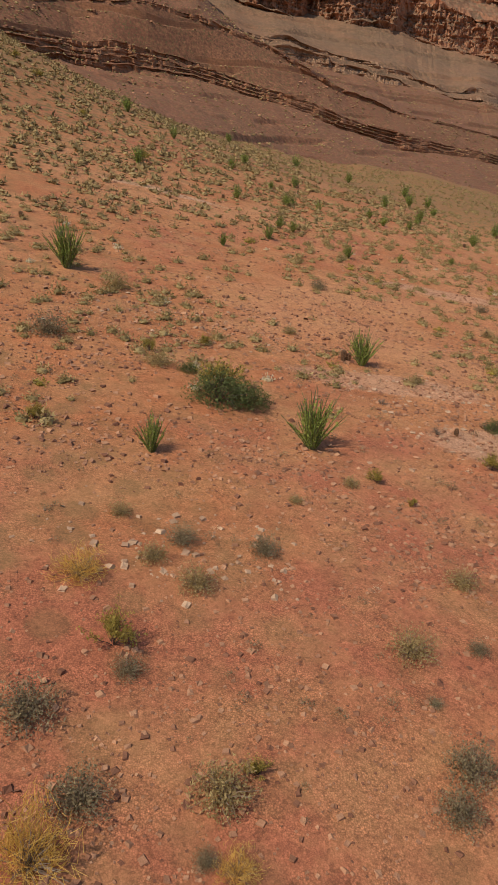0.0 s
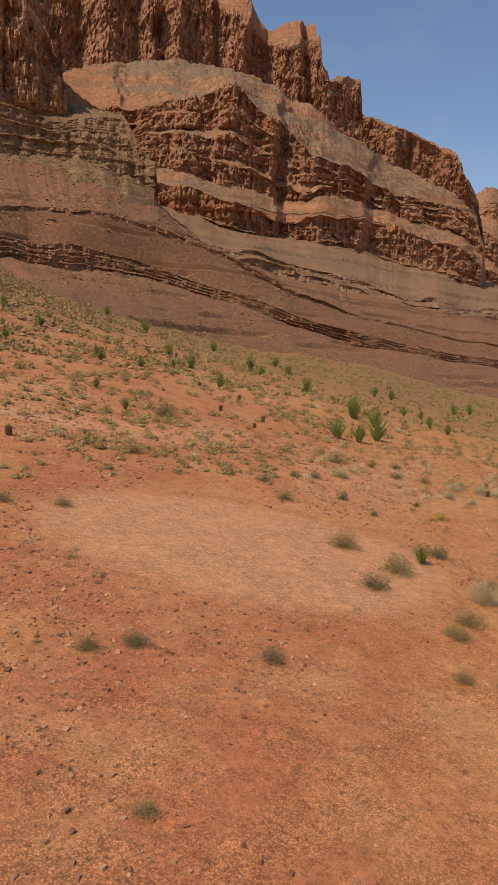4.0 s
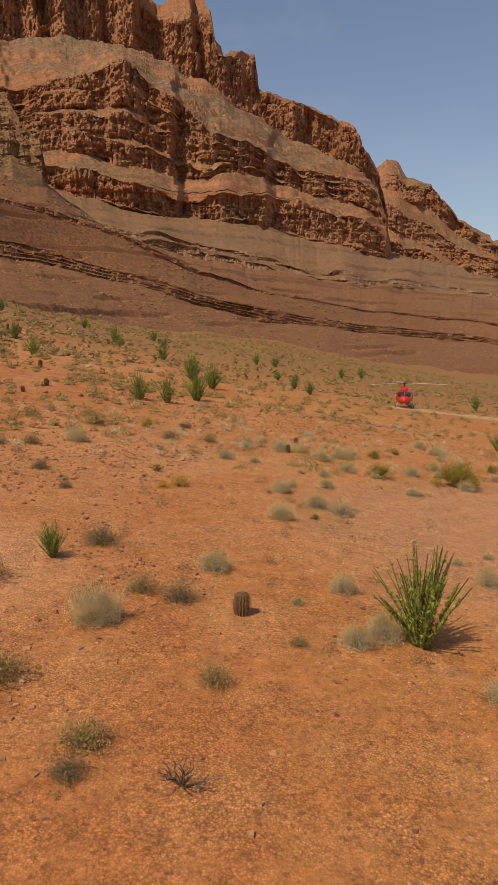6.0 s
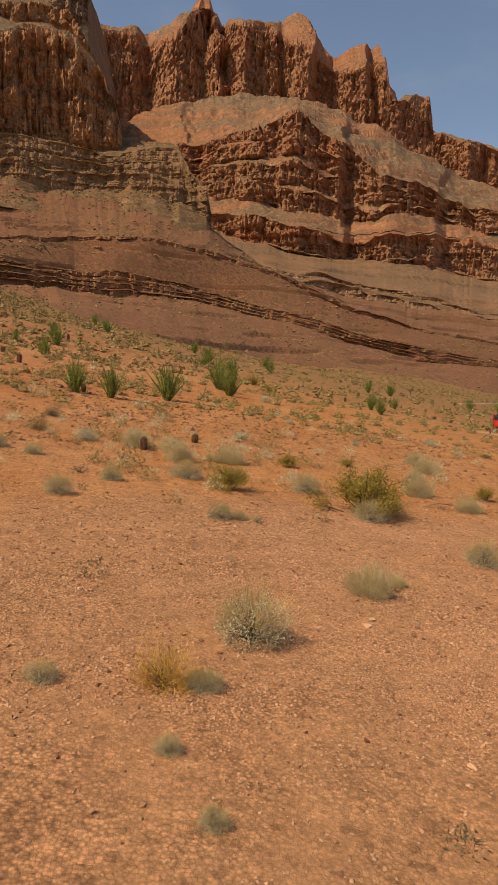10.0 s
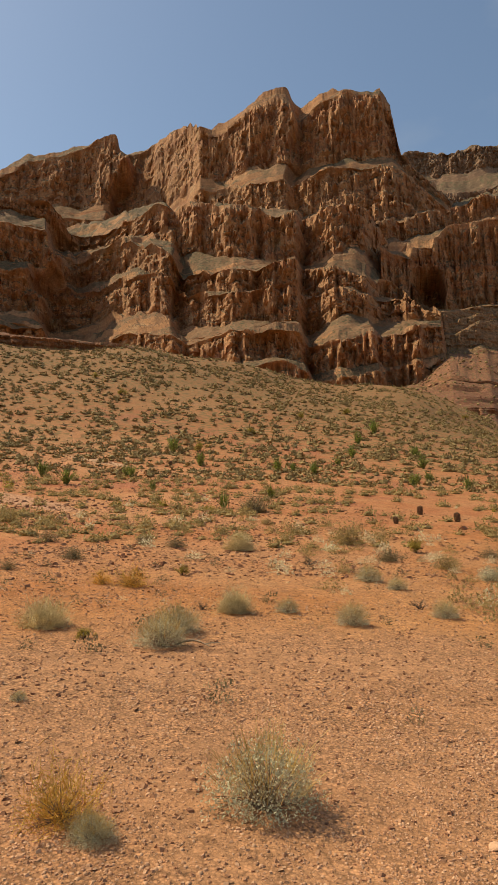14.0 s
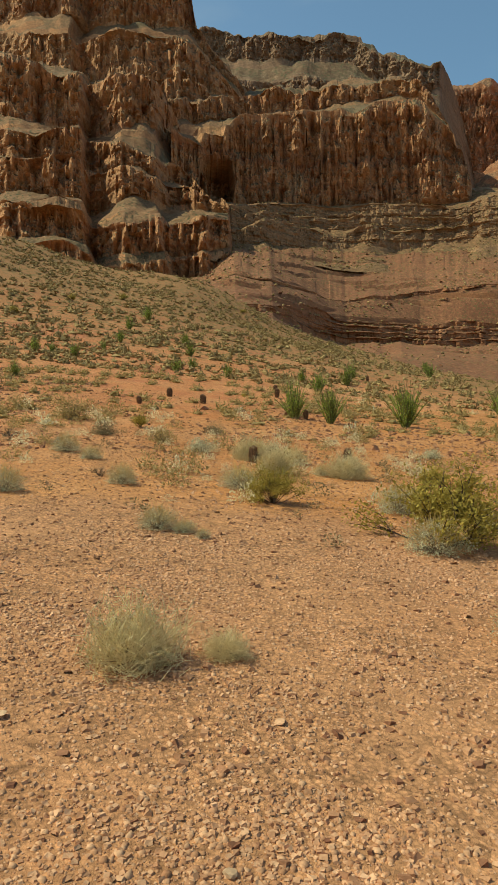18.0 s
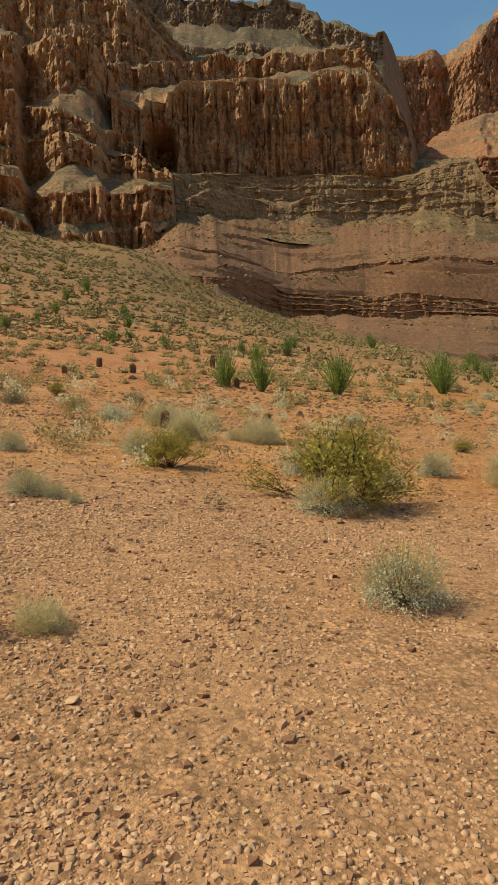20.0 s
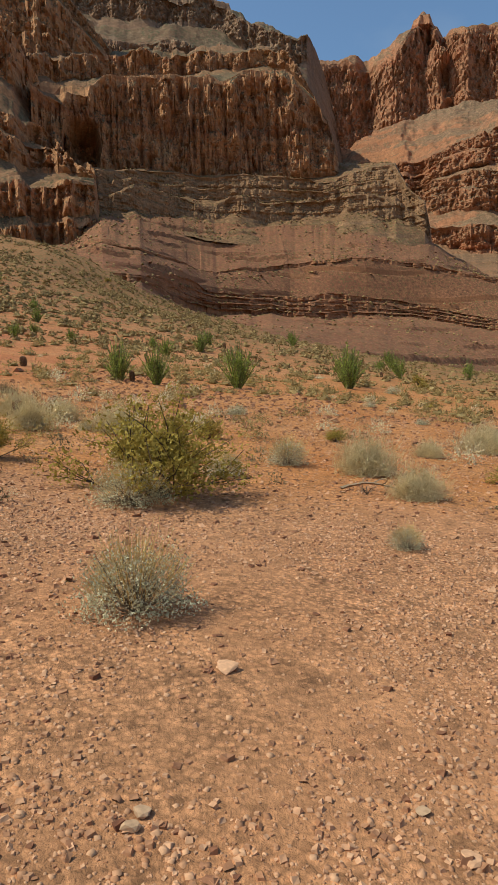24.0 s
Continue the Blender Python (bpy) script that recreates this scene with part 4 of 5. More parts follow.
def leaves(b, rng, spots, size, flat=0.5, long=2.0):
    """Small leaves, a triangle each, at the given spots."""
    n = len(spots)
    d = rng.normal(size=(n, 3))
    d[:, 2] = np.abs(d[:, 2]) * flat + 0.2
    d /= np.linalg.norm(d, axis=1)[:, None]
    s = np.cross(d, rng.normal(size=(n, 3)))
    s /= np.linalg.norm(s, axis=1)[:, None] + 1e-9
    k = (size * rng.uniform(0.6, 1.3, n))[:, None]
    tri = np.stack([spots - s * k * 0.5, spots + s * k * 0.5, spots + d * k * long], 1).reshape(-1, 3)
    b.add(tri, [(3 * i, 3 * i + 1, 3 * i + 2) for i in range(n)])


def ocotillo_meshes(rng, count, bushy):
    """A fan of straight stems set with small leaves, for a plant one metre wide."""
    stems, green = Build(), Build()
    for k in range(count):
        a, lean = rng.uniform(0, 6.283), abs(rng.normal(0.0, 0.38)) + 0.05
        lean = min(lean, 0.8)
        tall = rng.uniform(0.62, 1.08) * (1.12 - 0.25 * lean)
        out = np.array([math.cos(a), math.sin(a)])
        base = out * rng.uniform(0.01, 0.09)
        t = np.linspace(0, 1, 6)
        reach = tall * math.sin(lean) * (t * 0.75 + 0.25 * t * t)
        bend = 0.03 * np.sin(t * rng.uniform(3, 7) + a)
        pts = np.stack([base[0] + out[0] * reach - out[1] * bend, base[1] + out[1] * reach + out[0] * bend, tall * math.cos(lean) * t - 0.02], 1)
        stalk(stems, pts, 0.016, 0.006)
        many = bushy
        tt = rng.uniform(0.10, 0.80 + 0.15 * (k % 3 == 0), many)
        spots = np.stack([np.interp(tt, t, pts[:, i]) for i in range(3)], 1) + rng.normal(size=(many, 3)) * 0.008
        leaves(green, rng, spots, 0.026, 1.2, 1.9)
    return stems, green


def dome_spots(rng, n, wide, tall, hollow=0.35, ragged=0.18):
    a, u = rng.uniform(0, 6.283, n), rng.uniform(0.03, 1, n)
    r = (1 - hollow * rng.random(n) ** 1.5) * (1 + ragged * (np.sin(a * 3 + 1.3) * rng.random(n) + 0.8 * np.sin(a * 5 + 6 * u)) + 0.15 * rng.normal(size=n))
    e = np.arcsin(u)
    return np.stack([wide * r * np.cos(e) * np.cos(a), wide * r * np.cos(e) * np.sin(a), tall * r * np.sin(e) + 0.01], 1)


def mound_meshes(rng, stems_n, leaves_n, tall, leaf, hollow=0.4):
    """A rounded shrub one metre wide: stems out of one root, leaves along the dome and inside it."""
    stems, green = Build(), Build()
    tips = dome_spots(rng, stems_n, 0.47, tall, 0.25)
    for p in tips:
        mid = p * 0.5 + np.array([0, 0, 0.06]) + rng.normal(size=3) * 0.03
        stalk(stems, [p * 0.04, mid * 0.6, mid, p], 0.008, 0.003)
    leaves(green, rng, dome_spots(rng, leaves_n, 0.5, tall, hollow), leaf, 0.8, 1.7)
    return stems, green


def stalk_meshes(rng, tall):
    """Thin dry flower stalks that stand out of the top of a mound."""
    b = Build()
    for p in dome_spots(rng, 700, 0.46, tall, 0.1):
        if p[2] > 0.35 * tall:
            d = p / np.linalg.norm(p) + np.array([0, 0, 0.6]) + rng.normal(size=3) * 0.2
            stalk(b, [p * 0.9, p + d / np.linalg.norm(d) * rng.uniform(0.08, 0.22)], 0.0028, 0.0014)
    return b


def creosote_meshes(rng, forks, many, leaf):
    """An open shrub one metre wide: thin dark stems that fork outwards, leaves in loose sprays at their ends."""
    stems, green = Build(), Build()
    for k in range(forks):
        a, lean = rng.uniform(0, 6.283), rng.uniform(0.1, 1.15)
        d = np.array([math.cos(a) * math.sin(lean), math.sin(a) * math.sin(lean), math.cos(lean)])
        n = rng.uniform(0.26, 0.50)
        fork = d * n * 0.55 + rng.normal(size=3) * 0.03
        fork[2] = max(0.05, fork[2])
        stalk(stems, [d * 0.01, fork * 0.5 + rng.normal(size=3) * 0.01, fork], 0.007, 0.005)
        for j in range(4):
            e = d + rng.normal(size=3) * 0.45
            e[2] = abs(e[2]) * 0.8 + 0.2
            tip = fork + e / np.linalg.norm(e) * n * rng.uniform(0.35, 0.75)
            stalk(stems, [fork, (fork + tip) / 2 + rng.normal(size=3) * 0.015, tip], 0.004, 0.0015)
            t = rng.uniform(0.2, 1.1, many)[:, None]
            leaves(green, rng, fork + (tip - fork) * t + rng.normal(size=(many, 3)) * 0.03, leaf, 0.9, 1.8)
    return stems, green


def straw_meshes(rng, n, tall):
    """A rounded tuft of fine dry blades one metre wide over a low woody crown."""
    stems, green = Build(), Build()
    tips = dome_spots(rng, n, 0.5, tall, 0.5, 0.25)
    for p in tips:
        d = p * np.array([0.8, 0.8, 1.0]) / (np.linalg.norm(p) + 1e-9) + np.array([0, 0, 0.15]) + rng.normal(size=3) * 0.5
        d /= np.linalg.norm(d)
        k = tall * rng.uniform(0.16, 0.38)
        b0 = p - d * k
        b0[2] = max(0.0, b0[2])
        stalk(green, [b0, p], 0.0034, 0.0016)
    for p in dome_spots(rng, 60, 0.4, tall * 0.7, 0.5):
        stalk(stems, [p * 0.05, p * 0.5 + [0, 0, 0.03], p], 0.009, 0.003)
    return stems, green


def dead_meshes(rng):
    stems, fine = Build(), Build()
    for k in range(16):
        a, lean = rng.uniform(0, 6.283), rng.uniform(0.3, 1.35)
        d = np.array([math.cos(a) * math.sin(lean), math.sin(a) * math.sin(lean), math.cos(lean)])
        n = rng.uniform(0.3, 0.55)
        pts = [d * 0.01, d * n * 0.4 + rng.normal(size=3) * 0.03, d * n * 0.75 + rng.normal(size=3) * 0.05, d * n]
        pts = [np.maximum(p, [-9, -9, 0.01]) for p in pts]
        stalk(stems, pts, 0.014, 0.005)
        for j in range(4):
            tip = pts[2] + rng.normal(size=3) * 0.12
            tip[2] = max(0.02, tip[2])
            stalk(fine, [pts[1 + j % 2], (pts[2] + tip) / 2, tip], 0.005, 0.002)
    return stems, fine


def cactus_meshes(rng, tall):
    """A ribbed column 1 wide, with a woolly crown."""
    ribs, rows = 15, 12
    v = []
    for k in range(rows + 1):
        t = k / rows
        r = 0.40 + 0.10 * math.sin(math.pi * min(1, t * 1.05)) if t < 0.8 else 0.47 * math.sqrt(max(0.02, 1 - ((t - 0.8) / 0.21) ** 2))
        lean = 0.10 * t * t
        for j in range(ribs * 2):
            a = math.pi * j / ribs
            rr = r * (1.0 if j % 2 else 0.84)
            v.append((rr * math.cos(a) + lean, rr * math.sin(a), tall * t - 0.03))
    n = ribs * 2
    faces = [(k * n + j, k * n + (j + 1) % n, (k + 1) * n + (j + 1) % n, (k + 1) * n + j) for k in range(rows) for j in range(n)]
    body = Build()
    body.add(v, faces + [tuple(range(rows * n, rows * n + n))])
    spines = Build()
    for k in range(1, rows):
        for j in range(1, n, 2):
            p = np.array(v[k * n + j])
            o = np.array([p[0], p[1], 0]) * 0.8
            for q in range(2):
                e = o + rng.normal(size=3) * 0.25
                e = e / (np.linalg.norm(e) + 1e-9) * 0.16
                stalk(spines, [p, p + e], 0.014, 0.004)
    crown = Build()
    leaves(crown, rng, dome_spots(rng, 60, 0.28, 0.10, 0.9) + [0.10, 0, tall - 0.07], 0.05, 1.2, 1.5)
    return body, spines, crown


rng = np.random.default_rng(11)
cactus_skin = tone_material("cactus_skin", (0.10, 0.055, 0.03), (0.15, 0.08, 0.04))
cactus_spine = tone_material("red_brown_spine", (0.24, 0.095, 0.04), (0.42, 0.22, 0.09))
cactus_wool = tone_material("cactus_wool", (0.26, 0.15, 0.07), (0.38, 0.24, 0.12))


def kinds_of(name, makers, part_names, materials, smooth=False):
    out = []
    for make in makers:
        builds = make()
        out.append([(pn, b.mesh(pn, mt, smooth)) for pn, b, mt in zip(part_names, builds, materials)])
    return name, out


def plant_out(kind, places, label, category, group, tall=(0.9, 1.1), sink=0.02):
    name, variants = kind
    for n, (x, y, s) in enumerate(places):
        parts = variants[n % len(variants)]
        root = new(name)
        root.empty_display_size = 0.1
        root.matrix_world = pose(x, y, height(x, y) - sink * s, 0, 0, rng.uniform(0, 360)) @ Matrix.Diagonal((s, s, s * rng.uniform(*tall), 1))
        for pn, me in parts:
            part_ob = new(pn, me)
            part_ob.parent = root
            if pn != "body":
                tagged(part_ob, kind="stuff")
        text = label(s) if callable(label) else label
        tagged(root, text, category, group)


OCO = kinds_of("ocotillo", [lambda: ocotillo_meshes(rng, 60, 62), lambda: ocotillo_meshes(rng, 70, 56), lambda: ocotillo_meshes(rng, 56, 64), lambda: ocotillo_meshes(rng, 64, 56)], ("stem_fan", "foliage"), (stem_green, leaf_green))
BIG_CREO = kinds_of("creosote_bush", [lambda: creosote_meshes(rng, 28, 75, 0.0125) for _ in range(2)], ("branch_frame", "foliage"), (bark_dark, leaf_olive))
CREO = kinds_of("creosote_bush", [lambda: creosote_meshes(rng, 18, 28, 0.021) for _ in range(3)], ("branch_frame", "foliage"), (bark_dark, leaf_olive))
FINE_GREY = kinds_of("brittlebush", [lambda t=t: (*mound_meshes(rng, 120, 5000, t, 0.0175, 0.3), stalk_meshes(rng, t)) for t in (0.60, 0.54)], ("stem_frame", "foliage", "flower_stalk_spray"), (twig_brown, leaf_grey, stalk_gold))
GREY = kinds_of("brittlebush", [lambda t=t: mound_meshes(rng, 40, 1800, t, 0.027, 0.6) for t in (0.52, 0.60, 0.46)], ("stem_frame", "foliage"), (twig_brown, leaf_grey))
DRAB = kinds_of("desert_shrub", [lambda t=t: mound_meshes(rng, 40, 2000, t, 0.026, 0.75) for t in (0.52, 0.60, 0.46)], ("stem_frame", "foliage"), (twig_brown, leaf_drab))
DEEP = kinds_of("green_shrub", [lambda t=t: mound_meshes(rng, 60, 2600, t, 0.026, 0.4) for t in (0.55, 0.48)], ("stem_frame", "foliage"), (bark_dark, leaf_deep))
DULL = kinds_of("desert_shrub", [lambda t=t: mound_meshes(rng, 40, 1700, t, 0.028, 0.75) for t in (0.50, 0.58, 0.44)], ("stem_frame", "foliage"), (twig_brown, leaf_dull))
STRAW = kinds_of("straw_bush", [lambda t=t: straw_meshes(rng, 3000, t) for t in (0.62, 0.7)], ("crown", "blade_tuft"), (twig_brown, leaf_straw))
YELLOW = kinds_of("yellow_grass_clump", [lambda t=t: straw_meshes(rng, 800, t) for t in (0.55, 0.62)], ("crown", "blade_tuft"), (twig_brown, leaf_yellow))
DEAD = kinds_of("dead_shrub", [lambda: dead_meshes(rng) for _ in range(3)], ("branch_frame", "twig_spray"), (bark_dark, twig_brown))
BARREL = kinds_of("barrel_cactus", [lambda t=t: cactus_meshes(rng, t) for t in (1.4, 1.7, 2.0)], ("body", "spine_cover", "crown"), (cactus_skin, cactus_spine, cactus_wool))
plant_out(OCO, OCOTILLOS, lambda s: "%s green ocotillo of upright leafy stems in gravel" % ("large" if s > 1.8 else "small" if s < 1.0 else "bushy"), "shrub", "ocotillos on the slope", (1.08, 1.25))
NEAR = lambda q: math.hypot(q[0] + 2, q[1]) < 17
CREO_LABEL = lambda s: "%s olive creosote bush with dark forked branches" % ("large spreading" if s > 1.4 else "low")
plant_out(BIG_CREO, [q for q in CREOSOTES if NEAR(q)], CREO_LABEL, "shrub", "creosote bushes", (0.88, 1.08))
plant_out(CREO, [q for q in CREOSOTES if not NEAR(q)], lambda s: "%s olive creosote bush with dark forked branches" % ("large spreading" if s > 1.4 else "low"), "shrub", "creosote bushes", (0.95, 1.15))
GREY_LABEL = lambda s: "%s grey-green brittlebush mound on orange gravel" % ("broad" if s > 0.9 else "small")
plant_out(FINE_GREY, [q for q in GREY_SHRUBS if NEAR(q)], GREY_LABEL, "shrub", "brittlebush mounds", (0.8, 1.0))
plant_out(GREY, [q for n, q in enumerate(GREY_SHRUBS) if not NEAR(q) and q[0] > -14], lambda s: "%s grey-green brittlebush mound on orange gravel" % ("broad" if s > 0.9 else "small"), "shrub", "brittlebush mounds", (0.72, 0.95))
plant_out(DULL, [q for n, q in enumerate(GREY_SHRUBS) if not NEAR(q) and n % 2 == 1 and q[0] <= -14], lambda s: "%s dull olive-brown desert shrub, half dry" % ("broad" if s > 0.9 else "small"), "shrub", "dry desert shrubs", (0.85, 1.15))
plant_out(DRAB, [q for n, q in enumerate(GREY_SHRUBS) if not NEAR(q) and n % 2 == 0 and q[0] <= -14], lambda s: "%s grey-brown desert shrub with dull small leaves" % ("broad" if s > 0.9 else "small"), "shrub", "dry desert shrubs", (0.85, 1.15))
plant_out(DEEP, [(-67.2, -20.0, 2.7), (-65.9, -19.8, 2.0), (-41.8, -29.7, 1.7), (-68.6, -16.8, 1.0), (-53.8, -18.4, 1.1)], "dense dark green rounded shrub on the slope", "shrub", "green shrubs", (0.8, 1.0))
plant_out(STRAW, STRAW_SHRUBS, "pale straw-coloured bush with fine dry blades", "shrub", "straw bushes", (0.78, 0.95))
plant_out(YELLOW, YELLOW_SHRUBS, "golden yellow clump of dry desert grass", "grass clump", "yellow grass clumps", (0.9, 1.1))
plant_out(DEAD, DEAD_SHRUBS, "dead grey-brown shrub of bare crooked twigs", "shrub", "dead shrubs", (0.8, 1.0))
plant_out(BARREL, BARREL_CACTI, "red-brown spiny barrel cactus standing in gravel", "cactus", "barrel cacti", (0.9, 1.1))


# ---- loose cover: scrub, gravel ----
def scatter(name, label, category, material, xs, ys, sizes, shape, faces, squash=(0.8, 1.2), wobble=0.0, sink=0.0, turn_all=False, zs=None, smooth=False):
    """Many small pieces in one mesh. shape: unit points of one piece."""
    n, k = len(xs), len(shape)
    a = rng.uniform(0, 6.283, n)
    c, s = np.cos(a)[:, None], np.sin(a)[:, None]
    base = shape[None] * (1 + wobble * rng.normal(size=(n, k, 3)))
    if turn_all:
        b = rng.normal(0, 0.45, n)[:, None]
        y, z = base[..., 1] * np.cos(b) - base[..., 2] * np.sin(b), base[..., 1] * np.sin(b) + base[..., 2] * np.cos(b)
        base = np.stack([base[..., 0], y, z], -1)
    tall = rng.uniform(*squash, n)[:, None]
    sz = sizes[:, None]
    pts = np.stack([(base[..., 0] * c - base[..., 1] * s) * sz + xs[:, None], (base[..., 0] * s + base[..., 1] * c) * sz + ys[:, None], base[..., 2] * sz * tall + ((rest(xs, ys) if zs is None else zs) - sink * sizes)[:, None]], -1)
    f = np.array([t for q in faces for t in ([q] if len(q) == 3 else [(q[0], q[1], q[2])] + ([(q[0], q[2], q[3])] if q[3] != q[2] else []))])
    idx = (f[None] + (np.arange(n) * k)[:, None, None]).reshape(-1, 3)
    me = bpy.data.meshes.new(name)
    me.vertices.add(n * k)
    me.vertices.foreach_set("co", pts.reshape(-1))
    me.loops.add(idx.size)
    me.loops.foreach_set("vertex_index", idx.reshape(-1).astype(np.int32))
    me.polygons.add(len(idx))
    me.polygons.foreach_set("loop_start", np.arange(0, idx.size, f.shape[1], dtype=np.int32))
    me.update(calc_edges=True)
    me.polygons.foreach_set("use_smooth", np.full(len(idx), smooth))
    me.materials.append(material)
    return tagged(new(name, me), label, category, kind="stuff")


def tuft_shape(n, tall, leaf):
    """A rounded clump of small leaves, one wide."""
    b = Build()
    leaves(b, rng, dome_spots(rng, n, 0.46, tall, 0.5, 0.2) - [0, 0, 0.03], leaf, 1.0, 1.5)
    return np.concatenate(b.v), b.f


def mound_shape(around=8, tall=0.5):
    """A low ragged clump one wide, for places far off."""
    v, f = [], []
    for k, (r, h) in enumerate(((0.42, -0.08), (0.50, 0.16), (0.34, 0.36))):
        v += [(r * math.cos(6.283 * (j + 0.5 * k) / around), r * math.sin(6.283 * (j + 0.5 * k) / around), 2 * h * tall) for j in range(around)]
    v.append((0.03, 0.02, 0.9 * tall))
    for k in range(2):
        for j in range(around):
            a, b, c, d = k * around + j, k * around + (j + 1) % around, (k + 1) * around + (j + 1) % around, (k + 1) * around + j
            f += [(a, b, d), (b, c, d)]
    f += [(2 * around + j, 2 * around + (j + 1) % around, 3 * around) for j in range(around)]
    return np.array(v), f


def clump_shape(n, tall, leaf):
    """A dense clump: a ragged core with small leaves all round it."""
    core, faces = mound_shape(5, 0.8 * tall)
    leafy, more = tuft_shape(n, tall, leaf)
    return np.concatenate([core * (0.58 if n > 40 else 0.7), leafy]), faces + [tuple(i + len(core) for i in f) for f in more]


def field(n, x0, x1, y0, y1, patch, thin):
    """Places strewn unevenly over a stretch of ground; thin: keeps a place where it is below the patchiness."""
    x, y = rng.uniform(x0, x1, n), rng.uniform(y0, y1, n)
    keep = layered(x / patch, y / patch, 0, 3, 71) > thin + 0.5 * rng.normal(size=n)
    return x[keep], y[keep]


def clear_of_pad(x, y):
    keep = np.hypot(x / 13.0, (y - 0.0) / 8.5) > 1 + 0.25 * rng.normal(size=len(x))
    patch = np.hypot((x + 29) / 7.5, (y + 5.5) / 6.0) > 1
    road = np.abs(y - 58) > 4.5
    return keep & patch & (road | (x < 12))


WAY = [(-68, -49), (-52, -44), (-38, -36), (-23, -24), (-12, -15), (-4, -8), (0, 0)]


def off_path(x, y):
    """How far a place lies from the line of flight."""
    best = np.full(len(x), 1e9)
    for (ax, ay), (bx, by) in zip(WAY, WAY[1:]):
        t = np.clip(((x - ax) * (bx - ax) + (y - ay) * (by - ay)) / ((bx - ax) ** 2 + (by - ay) ** 2), 0, 1)
        best = np.minimum(best, np.hypot(x - ax - t * (bx - ax), y - ay - t * (by - ay)))
    return best


for name, label, material, n, tall, thin, lo, hi in (
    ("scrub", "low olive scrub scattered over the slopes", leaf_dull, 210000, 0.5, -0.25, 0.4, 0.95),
    ("dry_grass", "small tufts of dry straw grass among the stones", leaf_straw, 15000, 0.45, 0.1, 0.25, 0.75),
    ("green_scrub", "scattered green scrub on the upper slopes", leaf_olive, 8000, 0.5, 0.25, 0.35, 0.9),
):
    x, y = field(n, -235, 230, -30, 370, 7.0, thin)
    away = off_path(x, y)
    keep = clear_of_pad(x, y) & (np.hypot(x + 20, y - 5) < 390) & (away > 24 + 6 * rng.random(len(x))) & ((away > 62) | (rng.random(len(x)) < 0.6))
    keep &= rng.random(len(x)) < np.clip(1.3 - away / 110, 0.26, 1) * np.clip(0.62 - (x + 0.35 * y) / 60, 0.3, 1)
    x, y = x[keep], y[keep]
    away = off_path(x, y)
    size = rng.uniform(lo, hi, len(x)) * np.clip(0.85 + away / 110, 0.9, 2.1)
    for here in (away < 62, away >= 62):
        shape, faces = clump_shape(80, tall, 0.085) if away[here].max() < 62 else clump_shape(20, 1.15 * tall, 0.17)
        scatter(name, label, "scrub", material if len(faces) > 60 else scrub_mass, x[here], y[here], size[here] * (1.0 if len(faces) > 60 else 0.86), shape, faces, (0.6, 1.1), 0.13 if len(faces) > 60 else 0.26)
for name, label, material, n, y0, lo, hi, count, leaf in (
    ("small_tufts", "small half-dry tufts in the gravel", leaf_drab, 6500, -46, 0.12, 0.55, 100, 0.055),
    ("grass_tufts", "thin straw-coloured tufts between stones", leaf_straw, 900, -42, 0.12, 0.4, 110, 0.045),
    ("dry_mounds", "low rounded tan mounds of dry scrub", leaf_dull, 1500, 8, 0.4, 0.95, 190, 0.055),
    ("straw_mounds", "pale straw mounds among the ocotillos", leaf_straw, 900, 8, 0.35, 0.85, 190, 0.05),
):
    x, y = field(n, -85, 30, y0, 58, 9.0, 0.1)
    away = off_path(x, y)
    keep = clear_of_pad(x, y) & (away < 36) & (away > (11 if y0 > 0 else 0))
    shape, faces = tuft_shape(count, 0.55, leaf)
    scatter(name, label, "scrub", material, x[keep], y[keep], rng.uniform(lo, hi, keep.sum()), shape, faces, (0.7, 1.15), 0.06)

stone = tone_material("gravel_stone", (0.34, 0.16, 0.08), (0.59, 0.335, 0.19), 0.9)
stone_red = tone_material("red_gravel_stone", (0.17, 0.068, 0.036), (0.46, 0.235, 0.122), 0.9)
CUBE = np.array([(-1, -0.7, -0.5), (0.8, -0.8, -0.5), (1, 0.6, -0.5), (-0.7, 0.8, -0.5), (-0.78, -0.6, 0.42), (0.66, -0.62, 0.5), (0.76, 0.5, 0.36), (-0.56, 0.66, 0.5)]) * 0.5
CHIP = np.array([(-0.9, -0.6, -0.4), (0.7, -0.8, -0.4), (1, 0.5, -0.4), (-0.6, 0.8, -0.4), (-0.25, -0.2, 0.5), (0.4, 0.15, 0.42)]) * 0.5
CHIP_FACES = [(0, 1, 5, 4), (1, 2, 5), (2, 3, 4, 5), (3, 0, 4)]
CUBE_FACES = [(4, 5, 6, 7), (0, 1, 5, 4), (1, 2, 6, 5), (2, 3, 7, 6), (3, 0, 4, 7)]


def fan(n, near, far, power, left=118, right=-62):
    """Places in a fan before the landing place, denser near it."""
    r = near + (far - near) * rng.random(n) ** power
    a = np.radians(rng.uniform(right, left, n) + rng.normal(0, 10, n))
    return -r * np.sin(a) - 1.0, r * np.cos(a) - 2.0


def patchy(x, y, size, power=1.0):
    """Sizes that rise and fall over the ground."""
    return size * (0.95 + 0.2 * layered(x / 1.7, y / 1.7, 0, 2, 88)) ** power


